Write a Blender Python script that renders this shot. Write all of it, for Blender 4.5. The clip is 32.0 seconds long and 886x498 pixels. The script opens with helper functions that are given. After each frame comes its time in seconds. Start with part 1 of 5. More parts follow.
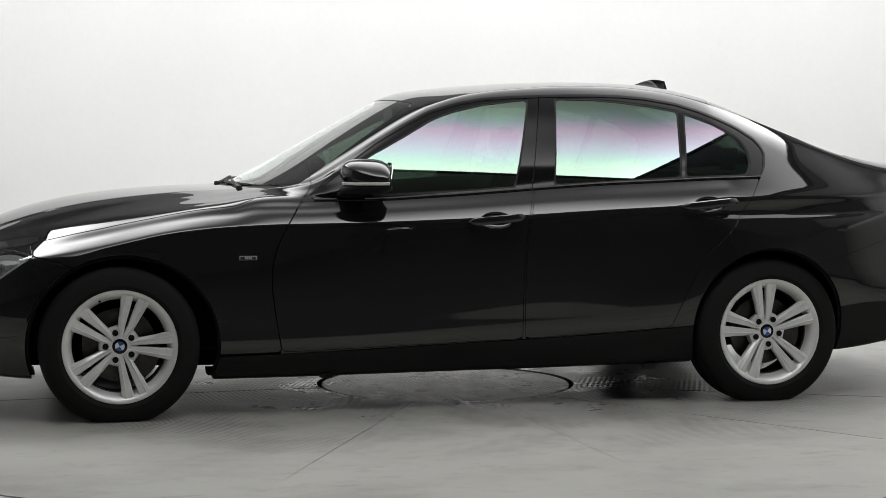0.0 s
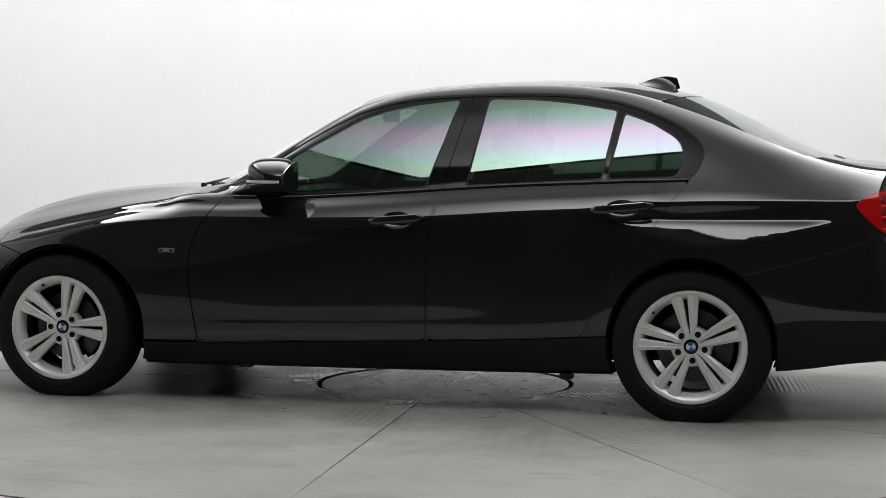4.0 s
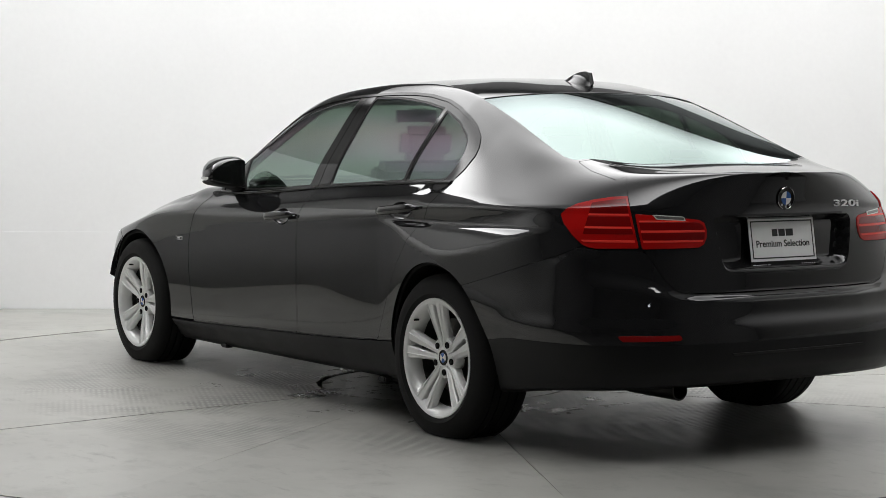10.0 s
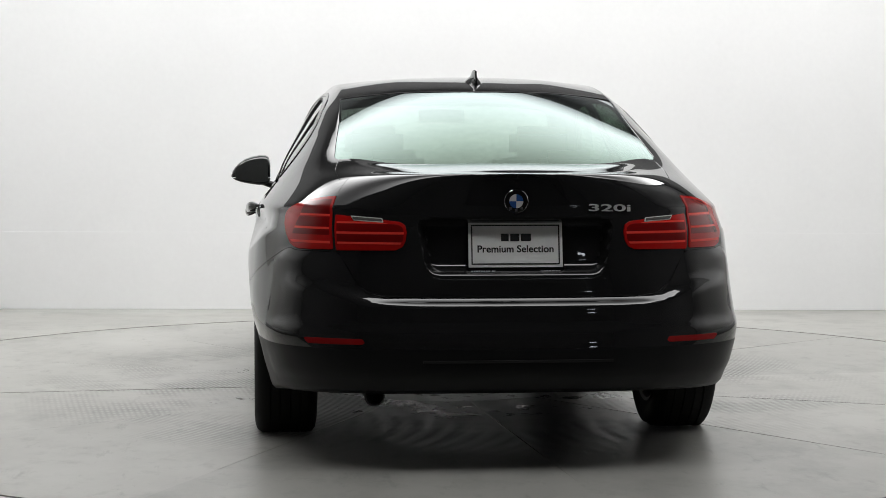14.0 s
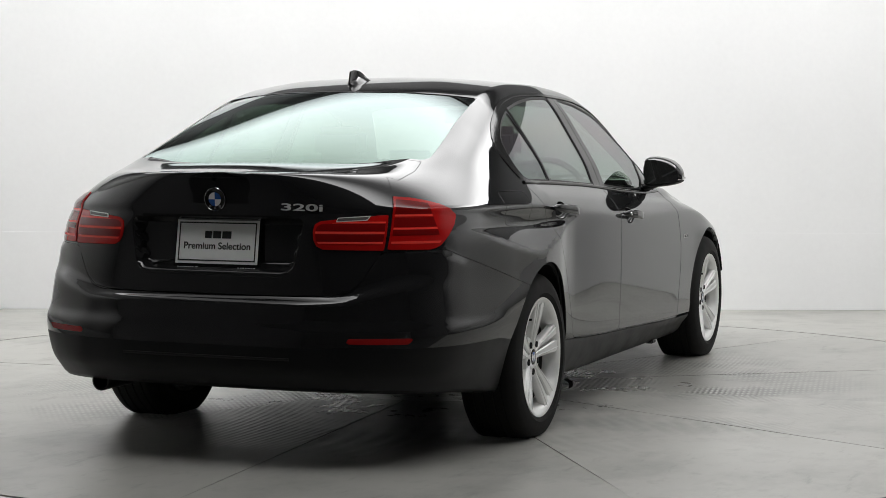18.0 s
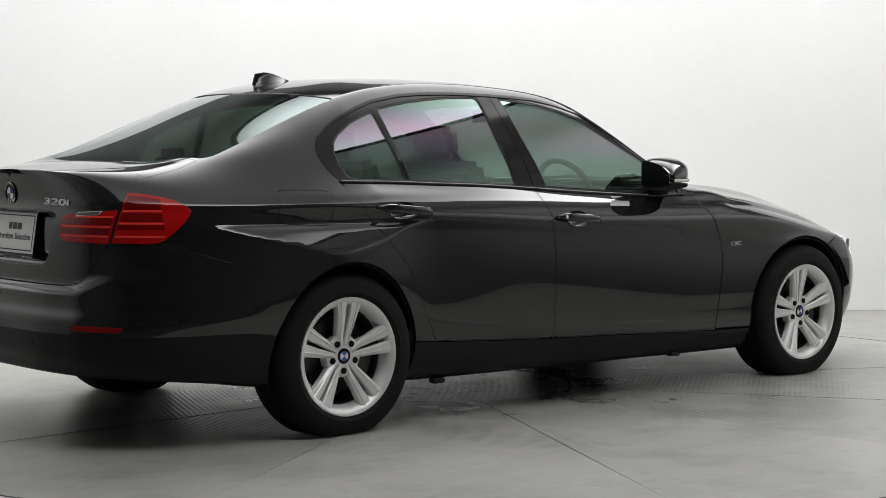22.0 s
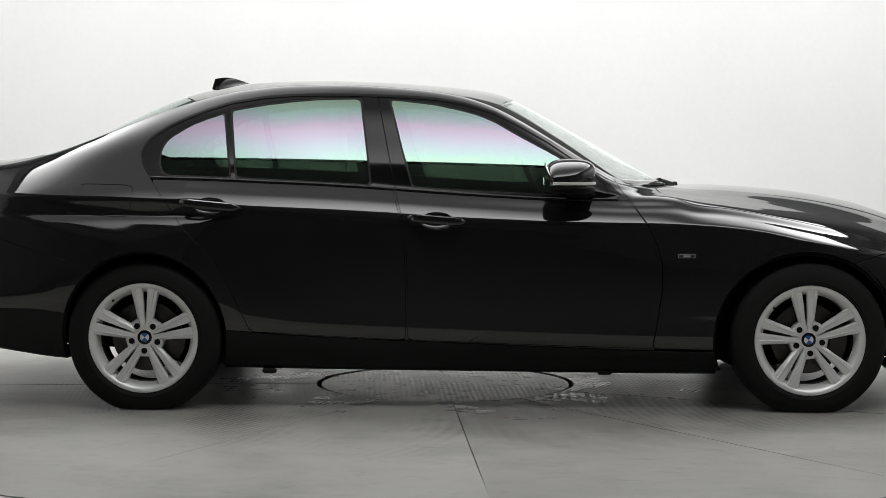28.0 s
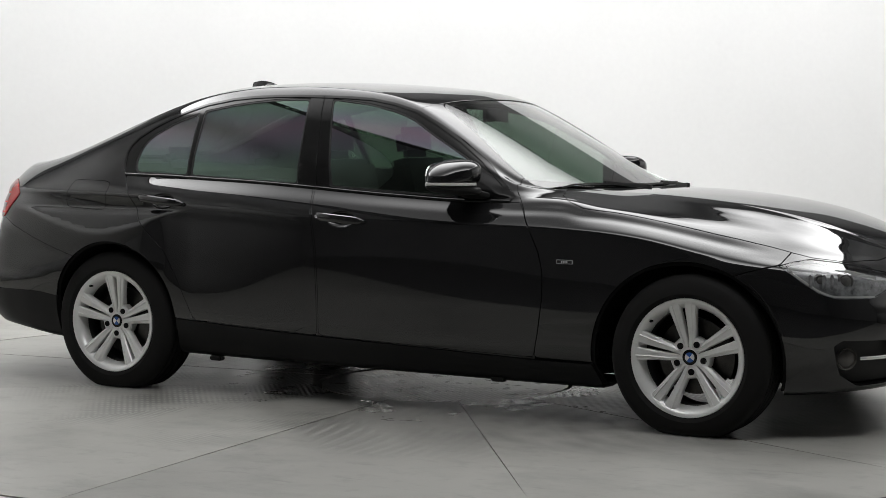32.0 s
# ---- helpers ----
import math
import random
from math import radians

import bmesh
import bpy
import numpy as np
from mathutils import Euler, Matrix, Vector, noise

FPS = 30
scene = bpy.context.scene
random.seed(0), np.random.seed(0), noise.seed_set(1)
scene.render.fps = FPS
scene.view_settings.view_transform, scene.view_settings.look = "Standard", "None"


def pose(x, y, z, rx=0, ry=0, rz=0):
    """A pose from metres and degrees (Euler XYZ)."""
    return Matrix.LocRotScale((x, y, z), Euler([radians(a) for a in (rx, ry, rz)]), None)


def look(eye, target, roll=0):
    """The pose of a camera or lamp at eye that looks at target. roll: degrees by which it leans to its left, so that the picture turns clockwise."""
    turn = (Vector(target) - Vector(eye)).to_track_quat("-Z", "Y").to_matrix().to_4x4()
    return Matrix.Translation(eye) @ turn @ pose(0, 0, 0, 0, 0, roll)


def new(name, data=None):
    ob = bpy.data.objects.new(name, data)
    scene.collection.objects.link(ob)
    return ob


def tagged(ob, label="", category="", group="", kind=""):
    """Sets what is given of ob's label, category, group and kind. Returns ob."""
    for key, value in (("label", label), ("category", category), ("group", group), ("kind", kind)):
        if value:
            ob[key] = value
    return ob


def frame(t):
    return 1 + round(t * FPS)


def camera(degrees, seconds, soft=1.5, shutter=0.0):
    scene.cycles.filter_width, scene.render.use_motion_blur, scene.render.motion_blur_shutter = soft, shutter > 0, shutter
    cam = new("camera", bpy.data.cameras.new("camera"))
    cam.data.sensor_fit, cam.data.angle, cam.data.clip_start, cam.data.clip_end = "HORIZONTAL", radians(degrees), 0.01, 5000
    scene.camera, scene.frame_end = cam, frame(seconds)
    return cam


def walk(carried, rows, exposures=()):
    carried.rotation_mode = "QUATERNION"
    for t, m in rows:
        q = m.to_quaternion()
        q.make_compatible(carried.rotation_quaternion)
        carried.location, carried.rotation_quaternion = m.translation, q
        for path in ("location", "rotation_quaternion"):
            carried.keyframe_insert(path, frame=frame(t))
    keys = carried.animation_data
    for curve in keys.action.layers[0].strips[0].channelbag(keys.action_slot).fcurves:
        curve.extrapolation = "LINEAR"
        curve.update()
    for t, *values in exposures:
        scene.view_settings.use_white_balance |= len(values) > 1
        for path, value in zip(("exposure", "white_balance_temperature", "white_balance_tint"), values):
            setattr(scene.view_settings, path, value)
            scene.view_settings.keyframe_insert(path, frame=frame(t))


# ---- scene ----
# ---- camera ----
cam = camera(27.78, 32.0, soft=0.75)
EYE = (0.0, -8.41, 1.161)
AIM = (-0.0014 * 8.41, 0.0, 1.161 - 8.41 * math.tan(radians(3.605)))
walk(cam, [(0.0, look(EYE, AIM, 0.096)), (32.0, look(EYE, AIM, 0.096))])

# The turntable's turn, in degrees, second by second; the car's middle lies off its axis.
OFF_AXIS = Vector((-0.1465, 0.0074, 0.0))
TURN = [
    (0.0, 192.94), (1.0, 186.04), (2.0, 179.14), (3.0, 172.24), (4.0, 165.33), (5.0, 158.42),
    (6.0, 151.51), (7.0, 144.59), (8.0, 137.68), (9.0, 130.76), (10.0, 123.84), (11.0, 116.91),
    (12.0, 109.98), (13.0, 103.05), (14.0, 96.11), (15.0, 89.17), (16.0, 82.23), (17.0, 75.27),
    (18.0, 68.32), (19.0, 61.35), (20.0, 54.39), (21.0, 47.42), (22.0, 40.45), (23.0, 33.48),
    (24.0, 26.51), (25.0, 19.55), (26.0, 12.59), (27.0, 5.65), (28.0, -1.27), (29.0, -8.17),
    (30.0, -15.04), (31.0, -21.88), (32.0, -28.68),
]


def turned(angle, offset):
    turn = Matrix.Rotation(radians(angle), 4, "Z")
    return turn @ Matrix.Translation(-offset)


# ---- world, lights and exposure ----
world = bpy.data.worlds.new("world")
scene.world = world
world.use_nodes = True
world.node_tree.nodes["Background"].inputs[0].default_value = (0.02, 0.02, 0.022, 1)
world.node_tree.nodes["Background"].inputs[1].default_value = 0.2
scene.view_settings.exposure = 0.15
SOFTBOX_MIDDLE, SOFTBOX_FRONT, SOFTBOX_BACK, SOFTBOX_SIDES = 0.5, 4.2, 4.3, 6.0
STRIP_POWER = 8.0

# ---- materials ----
def material(name, color, rough=.5, metal=0.0, coat=0.0, spec=.5, ior=1.5):
    m = bpy.data.materials.new(name)
    m.use_nodes = True
    b = m.node_tree.nodes["Principled BSDF"]
    b.inputs["Base Color"].default_value = (*color, 1)
    b.inputs["Roughness"].default_value = rough
    b.inputs["Metallic"].default_value = metal
    b.inputs["Coat Weight"].default_value = coat
    b.inputs["Coat Roughness"].default_value = .02
    b.inputs["Specular IOR Level"].default_value = spec
    b.inputs["IOR"].default_value = ior
    return m


def node(m, kind, **inputs):
    n = m.node_tree.nodes.new(kind)
    for key, value in inputs.items():
        n.inputs[key.replace("_", " ")].default_value = value
    return n


def wire(m, a, out, b, into):
    m.node_tree.links.new(a.outputs[out], b.inputs[into])


def shader(m):
    return m.node_tree.nodes["Principled BSDF"]


def ramp(m, source, out, stops):
    r = m.node_tree.nodes.new("ShaderNodeValToRGB")
    r.color_ramp.elements.remove(r.color_ramp.elements[1])
    first = True
    for at, c in stops:
        e = r.color_ramp.elements[0] if first else r.color_ramp.elements.new(at)
        e.position, e.color, first = at, (*c, 1), False
    wire(m, source, out, r, "Fac")
    return r


def place(m, scale=(1, 1, 1)):
    t = m.node_tree.nodes.new("ShaderNodeTexCoord")
    p = m.node_tree.nodes.new("ShaderNodeMapping")
    p.inputs["Scale"].default_value = scale
    wire(m, t, "Object", p, "Vector")
    return p


def noise_tex(m, at, scale, detail=4, rough=.6):
    n = node(m, "ShaderNodeTexNoise", Scale=scale, Detail=detail, Roughness=rough)
    wire(m, at, 0, n, "Vector")
    return n


def relief(m, source, out, strength, distance):
    b = node(m, "ShaderNodeBump", Strength=strength, Distance=distance)
    wire(m, source, out, b, "Height")
    return b


def worn(m, low, high, rough=(.4, .6), scale=3.0, bump=.1, depth=.002, fine=60.0):
    """Colour and roughness that vary at two scales, with a fine relief."""
    at, b = place(m), shader(m)
    big, small = noise_tex(m, at, scale, 6), noise_tex(m, at, fine, 3)
    mix = node(m, "ShaderNodeMath")
    mix.operation = "MULTIPLY_ADD"
    mix.inputs[1].default_value = .35
    wire(m, small, 0, mix, 0)
    wire(m, big, 0, mix, 2)
    c = ramp(m, mix, 0, [(.45, low), (.9, high)])
    wire(m, c, 0, b, "Base Color")
    r = node(m, "ShaderNodeMapRange", From_Min=.3, From_Max=.7, To_Min=rough[0], To_Max=rough[1])
    wire(m, big, 0, r, "Value")
    wire(m, r, 0, b, "Roughness")
    if bump:
        wire(m, relief(m, small, 0, bump, depth), 0, b, "Normal")
    return m


def paint_material():
    m = material("black_paint", (.011, .011, .0115), .5, 0, 1.0, 0.0)
    at, b = place(m), shader(m)
    dust = noise_tex(m, at, 9, 6)
    r = node(m, "ShaderNodeMapRange", From_Min=.35, From_Max=.75, To_Min=.015, To_Max=.05)
    wire(m, dust, 0, r, "Value")
    wire(m, r, 0, b, "Coat Roughness")
    b.inputs["Coat IOR"].default_value = 1.64
    peel = noise_tex(m, at, 140, 1)
    wire(m, relief(m, peel, 0, .012, .001), 0, b, "Coat Normal")
    return m


def glass_material(name, see, thick_low, thick_high, film_ior, ior=1.52):
    """Tinted pane: a dark see-through share under a glossy film."""
    m = material(name, (.004, .004, .004), .0, 0, 0, .5, ior)
    b = shader(m)
    b.inputs["Thin Film IOR"].default_value = film_ior
    if thick_high:
        # the film's thickness changes up the pane, with some unevenness
        t = m.node_tree.nodes.new("ShaderNodeTexCoord")
        s = m.node_tree.nodes.new("ShaderNodeSeparateXYZ")
        wire(m, t, "Object", s, 0)
        n = noise_tex(m, place(m, (.8, .8, 1.2)), 2.2, 2)
        h = node(m, "ShaderNodeMath")
        h.operation = "MULTIPLY_ADD"
        h.inputs[1].default_value = .16
        wire(m, n, 0, h, 0)
        wire(m, s, 2, h, 2)
        r = ramp(m, h, 0, [(0.0, (0, 0, 0)), (.24, (.06, .06, .06)), (.40, (.55, .55, .55)), (.65, (1, 1, 1)), (.93, (0, 0, 0))])
        up = node(m, "ShaderNodeMapRange", From_Min=1.0, From_Max=1.42, To_Min=0.0, To_Max=1.0)
        wire(m, h, 0, up, "Value")
        wire(m, up, 0, r, "Fac")
        k = node(m, "ShaderNodeMapRange", From_Min=0.0, From_Max=1.0, To_Min=thick_low, To_Max=thick_high)
        wire(m, r, 0, k, "Value")
        wire(m, k, 0, b, "Thin Film Thickness")
    t = node(m, "ShaderNodeBsdfTransparent", Color=(*see, 1))
    add = m.node_tree.nodes.new("ShaderNodeAddShader")
    wire(m, t, 0, add, 0)
    wire(m, b, 0, add, 1)
    wire(m, add, 0, m.node_tree.nodes["Material Output"], "Surface")
    return m


def math_node(m, op, a, b, c=None):
    """A maths node; numbers or (node, output) pairs go in."""
    n = m.node_tree.nodes.new("ShaderNodeMath")
    n.operation = op
    for i, v in enumerate((a, b, c)):
        if v is None:
            continue
        if isinstance(v, tuple):
            wire(m, v[0], v[1], n, i)
        else:
            n.inputs[i].default_value = v
    return n


def floor_material(name, tread, tones, rough_relief=.12, gloss=(.30, .40)):
    """Worn grey floor; with tread, patches of worn ribs as on chequer plate."""
    m = material(name, (.3, .3, .28), .4)
    at, b = place(m), shader(m)
    big, mid, small = noise_tex(m, at, 1.0, 6), noise_tex(m, at, 7, 6, .7), noise_tex(m, at, 90, 3)
    mix = math_node(m, "MULTIPLY_ADD", (mid, 0), .5, (big, 0))
    mix = math_node(m, "MAXIMUM", (mix, 0), .42)
    mix = math_node(m, "MINIMUM", (mix, 0), .97)
    c = ramp(m, mix, 0, [(.41, tones[0]), (.64, tones[1]), (.80, tones[2]), (.98, tones[3])])
    tone = c
    r = node(m, "ShaderNodeMapRange", From_Min=.2, From_Max=.8, To_Min=gloss[0], To_Max=gloss[1])
    wire(m, mid, 0, r, "Value")
    wire(m, r, 0, b, "Roughness")
    bump = relief(m, small, 0, rough_relief, .002)
    if tread:
        waves = []
        for turn, size in ((-4, 13.0), (86, 5.0)):
            w = node(m, "ShaderNodeTexWave", Scale=size, Distortion=0.4)
            q = place(m)
            q.inputs["Rotation"].default_value = (0, 0, radians(turn))
            wire(m, q, 0, w, "Vector")
            q.inputs["Vector"].links[0].from_node.label = "each plate"
            waves.append(w)
        bars = math_node(m, "MULTIPLY", (math_node(m, "MULTIPLY_ADD", (waves[1], 1), .6, .4), 0), (waves[0], 1))
        # the ribs are left in patches, worn smooth towards the rim
        c = m.node_tree.nodes.new("ShaderNodeTexCoord")
        far = node(m, "ShaderNodeVectorMath")
        far.operation = "LENGTH"
        wire(m, c, "Object", far, 0)
        fade = node(m, "ShaderNodeMapRange", From_Min=tread - .45, From_Max=tread + .1, To_Min=1.0, To_Max=0.0)
        wire(m, far, "Value", fade, "Value")
        patch = node(m, "ShaderNodeMapRange", From_Min=.42, From_Max=.56, To_Min=.0, To_Max=1.0)
        wire(m, noise_tex(m, at, 1.5, 3), 0, patch, "Value")
        left = math_node(m, "MULTIPLY", (fade, 0), (patch, 0))
        rib = math_node(m, "MULTIPLY", (bars, 0), (left, 0))
        up = relief(m, rib, 0, .8, .004)
        wire(m, bump, 0, up, "Normal")
        bump = up
        # dirt in the grooves
        groove = math_node(m, "SUBTRACT", 1.0, (bars, 0))
        dirt = math_node(m, "MULTIPLY", (groove, 0), (left, 0))
        dirt.use_clamp = True
        dirt = math_node(m, "MULTIPLY", (dirt, 0), .6)
        mixed = m.node_tree.nodes.new("ShaderNodeMixRGB")
        mixed.inputs[2].default_value = (.07, .068, .062, 1)
        wire(m, dirt, 0, mixed, 0)
        wire(m, tone, 0, mixed, 1)
        tone = mixed
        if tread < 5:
            # stains round the middle, darkened further for the car's shade on the deck
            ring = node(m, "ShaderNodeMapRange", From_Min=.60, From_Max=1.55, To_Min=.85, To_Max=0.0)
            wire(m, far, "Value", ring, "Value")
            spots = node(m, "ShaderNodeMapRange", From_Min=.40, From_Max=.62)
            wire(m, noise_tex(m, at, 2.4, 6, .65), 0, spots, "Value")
            shaded_stain = math_node(m, "MULTIPLY", (ring, 0), (spots, 0))
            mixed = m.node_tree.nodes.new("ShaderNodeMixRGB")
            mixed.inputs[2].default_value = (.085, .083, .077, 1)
            wire(m, shaded_stain, 0, mixed, 0)
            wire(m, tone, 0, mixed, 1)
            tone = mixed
            # the stains lie shiny and uneven
            sheen = math_node(m, "MULTIPLY_ADD", (shaded_stain, 0), -.18, (r, 0))
            wire(m, sheen, 0, b, "Roughness")
            crust = relief(m, math_node(m, "MULTIPLY", (shaded_stain, 0), (noise_tex(m, at, 16, 5, .65), 0)), 0, .4, .005)
            wire(m, bump, 0, crust, "Normal")
            bump = crust
    # specks and scuffs trodden in
    for size, stretch, low, high, share in ((34, 1.0, .66, .82, .2), (3.2, 4.0, .60, .72, .35), (1.5, 1.4, .50, .72, .36), (7.0, 1.2, .55, .75, .3)):
        q = place(m, (1, stretch, 1))
        q.inputs["Rotation"].default_value = (0, 0, radians(size * 3))
        mark = node(m, "ShaderNodeMapRange", From_Min=low, From_Max=high, To_Min=0.0, To_Max=share)
        wire(m, noise_tex(m, q, size, 5, .65), 0, mark, "Value")
        mixed = m.node_tree.nodes.new("ShaderNodeMixRGB")
        mixed.inputs[2].default_value = (.06, .058, .053, 1)
        wire(m, mark, 0, mixed, 0)
        wire(m, tone, 0, mixed, 1)
        tone = mixed
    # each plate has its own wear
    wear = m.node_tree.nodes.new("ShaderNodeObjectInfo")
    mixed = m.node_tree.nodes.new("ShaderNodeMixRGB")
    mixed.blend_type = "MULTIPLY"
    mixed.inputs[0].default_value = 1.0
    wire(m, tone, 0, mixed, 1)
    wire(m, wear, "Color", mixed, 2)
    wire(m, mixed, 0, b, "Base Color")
    wire(m, bump, 0, b, "Normal")
    return m


def lamp_material(name, color, power):
    m = bpy.data.materials.new(name)
    m.use_nodes = True
    e = node(m, "ShaderNodeEmission", Color=(*color, 1), Strength=power)
    wire(m, e, 0, m.node_tree.nodes["Material Output"], "Surface")
    return m


PAINT = paint_material()
GLASS = glass_material("tinted_side_glass", (.14, .20, .155), 339, 286, 2.4, 2.59)
SCREEN_GLASS = glass_material("screen_glass", (.14, .17, .15), 388, 394, 1.58, 1.68)
WINDSCREEN_GLASS = glass_material("windscreen_glass", (.5, .54, .52), 0, 0, 1.33, 1.6)
MIRROR = material("mirror_glass", (.75, .78, .76), .02, 1)
TRIM = material("gloss_black_trim", (.006, .006, .006), .12, 0, 0.0, .26)
PLASTIC = worn(material("black_plastic", (.012, .012, .012), .55, spec=.25), (.009, .009, .009), (.016, .016, .016), (.45, .65), 8, .1, .001, 220)
DARK = material("underbody_black", (.006, .006, .006), .8, spec=.2)
RUBBER = worn(material("tyre_rubber", (.008, .008, .008), .8, spec=.25), (.005, .005, .005), (.011, .0105, .01), (.7, .9), 9, .15, .001, 160)
ALLOY = worn(material("silver_alloy", (.72, .72, .71), .36, .35), (.74, .74, .73), (.84, .84, .83), (.3, .44), 14, .04, .0006, 260)
STEEL = worn(material("brake_steel", (.2, .19, .18), .45, 1), (.05, .048, .046), (.11, .106, .10), (.3, .5), 20, .05, .0005, 300)
# inner rim alloy, its colour darkened for the shade between the spokes
BARREL = worn(material("shade_dark_alloy", (.06, .06, .058), .55, .3), (.03, .029, .028), (.09, .088, .085), (.45, .65), 14, .05, .0006, 200)
CHROME = material("chrome", (.75, .75, .76), .08, 1)
FABRIC = worn(material("dark_seat_fabric", (.02, .02, .021), .85), (.015, .015, .016), (.03, .03, .031), (.8, .95), 10, .2, .001, 300)
RED_LENS = material("red_lens", (.40, .006, .005), .05, 0, 0.0, .45)
RED_DARK = material("dark_red_lens", (.16, .003, .003), .06, 0, 0.0, .45)
RED_BRIGHT = material("bright_red_light_bar", (.85, .05, .035), .1, 0, 0.0, .45)
CLEAR_LENS = material("clear_lens", (.62, .62, .6), .06, 0, 1)
RED_REFLECTOR = material("deep_red_reflector", (.26, .006, .006), .15, 0, 0.0, .45)
LAMP_BLACK = worn(material("lamp_housing", (.3, .3, .31), .35), (.06, .06, .062), (.34, .34, .35), (.25, .5), 26, .2, .004, 90)
SMOKED = material("smoked_clear_lens", (.10, .095, .09), .1)
SATIN = worn(material("satin_black_paint", (.008, .008, .0085), .4, spec=.2), (.007, .007, .0075), (.010, .010, .0105), (.34, .46), 8, .03, .0005, 200)
SEAL = material("black_rubber_seal", (.006, .006, .006), .45, spec=.3)
WHITE_PAINT = worn(material("white_wall_paint", (.84, .84, .84), .6), (.82, .82, .817), (.87, .87, .867), (.5, .7), .7, .03, .001, 30)
DARK_PAINT = worn(material("dark_grey_paint", (.05, .05, .05), .7), (.04, .04, .041), (.06, .06, .061), (.6, .8), 1.0, .05, .001, 30)
GREY_PAINT = worn(material("mid_grey_paint", (.12, .12, .12), .7), (.10, .10, .10), (.14, .14, .14), (.6, .8), 1.0, .05, .001, 30)
GREYS = ((.25, .247, .228), (.355, .351, .325), (.40, .396, .368), (.44, .436, .407))
PALE_GREY = worn(material("pale_grey_paint", (.3, .3, .3), .7), (.26, .26, .26), (.32, .32, .32), (.6, .8), 1.0, .05, .001, 30)
FLOOR = floor_material("grey_concrete_floor", 0, GREYS)
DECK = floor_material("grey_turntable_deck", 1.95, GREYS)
GAP = material("dark_joint", (.01, .01, .01), .9, spec=.1)
PLATE_WHITE = worn(material("plate_grey_white", (.85, .85, .84), .4), (.82, .82, .81), (.88, .88, .87), (.35, .45), 20, .02, .0005, 300)
INK = material("black_print", (.012, .012, .012), .5)
BADGE_BLUE = material("badge_blue", (.03, .1, .32), .15, 0, .8)
BADGE_WHITE = material("badge_white", (.7, .7, .72), .15, 0, .8)
def softbox_material(half_x, half_y):
    """Cloth lit by lamps along its rim and its far end, dimmer in the middle."""
    m = lamp_material("softbox_cloth", (1.0, 1.0, 1.0), 1.0)
    e = [n for n in m.node_tree.nodes if n.type == "EMISSION"][0]
    t = m.node_tree.nodes.new("ShaderNodeTexCoord")
    s = m.node_tree.nodes.new("ShaderNodeSeparateXYZ")
    wire(m, t, "Object", s, 0)
    ends = []
    for axis, half in ((0, half_x), (1, half_y)):
        d = node(m, "ShaderNodeMath")
        d.operation, d.inputs[1].default_value = "DIVIDE", half
        wire(m, s, axis, d, 0)
        a = node(m, "ShaderNodeMath")
        a.operation = "ABSOLUTE"
        wire(m, d, 0, a, 0)
        ends.append(a)
    side = node(m, "ShaderNodeMapRange", From_Min=.70, From_Max=1.0, To_Min=0.0, To_Max=SOFTBOX_SIDES)
    side.interpolation_type = "SMOOTHSTEP"
    wire(m, ends[0], 0, side, "Value")
    # one side is dark towards the camera end
    right = node(m, "ShaderNodeMapRange", From_Min=-.5, From_Max=.5)
    wire(m, s, 0, right, "Value")
    rear = node(m, "ShaderNodeMapRange", From_Min=-.4, From_Max=1.4, To_Min=.03)
    wire(m, s, 1, rear, "Value")
    lit = math_node(m, "MAXIMUM", (math_node(m, "MULTIPLY", (right, 0), .28), 0), (rear, 0))
    side = math_node(m, "MULTIPLY", (side, 0), (lit, 0))
    front = node(m, "ShaderNodeMapRange", From_Min=-half_y * .42, From_Max=-half_y, To_Min=0.0, To_Max=SOFTBOX_FRONT)
    back = node(m, "ShaderNodeMapRange", From_Min=-half_y * .3, From_Max=half_y * .55, To_Min=0.0, To_Max=SOFTBOX_BACK)
    for q in (front, back):
        q.interpolation_type = "SMOOTHSTEP"
        wire(m, s, 1, q, "Value")
    dim = node(m, "ShaderNodeMapRange", From_Min=.5, From_Max=.95, To_Min=1.0, To_Max=.45)
    wire(m, ends[0], 0, dim, "Value")
    back = math_node(m, "MULTIPLY", (back, 0), (dim, 0))
    hem = node(m, "ShaderNodeMapRange", From_Min=half_y * .76, From_Max=half_y, To_Min=1.0, To_Max=.14)
    wire(m, s, 1, hem, "Value")
    back = math_node(m, "MULTIPLY", (back, 0), (hem, 0))
    near = node(m, "ShaderNodeMapRange", From_Min=-2.8, From_Max=-1.0, To_Min=.12)
    wire(m, s, 0, near, "Value")
    front = math_node(m, "MULTIPLY_ADD", (front, 0), (near, 0), SOFTBOX_MIDDLE)
    total = math_node(m, "ADD", (math_node(m, "ADD", (side, 0), (front, 0)), 0), (back, 0))
    wire(m, total, 0, e, "Strength")
    return m


SOFTBOX = softbox_material(3.65, 3.3)
UPPER_PAINT = worn(material("upper_wall_paint", (.84, .84, .84), .65), (.80, .80, .80), (.85, .85, .85), (.5, .7), .7, .03, .001, 30)
SIDE_PAINT = worn(material("side_wall_paint", (.84, .84, .84), .65), (.82, .82, .817), (.87, .87, .867), (.5, .7), .7, .03, .001, 30)
STRIP = lamp_material("small_lamp", (.85, .92, 1.0), STRIP_POWER)


# ---- mesh tools ----
def link(name, mesh, mat, parent=None, label="", pose_=None):
    ob = new(name, mesh)
    mesh.materials.append(mat)
    if parent:
        ob.parent = parent
    if pose_:
        ob.matrix_basis = pose_
    if label:
        ob["label"] = label
    return ob


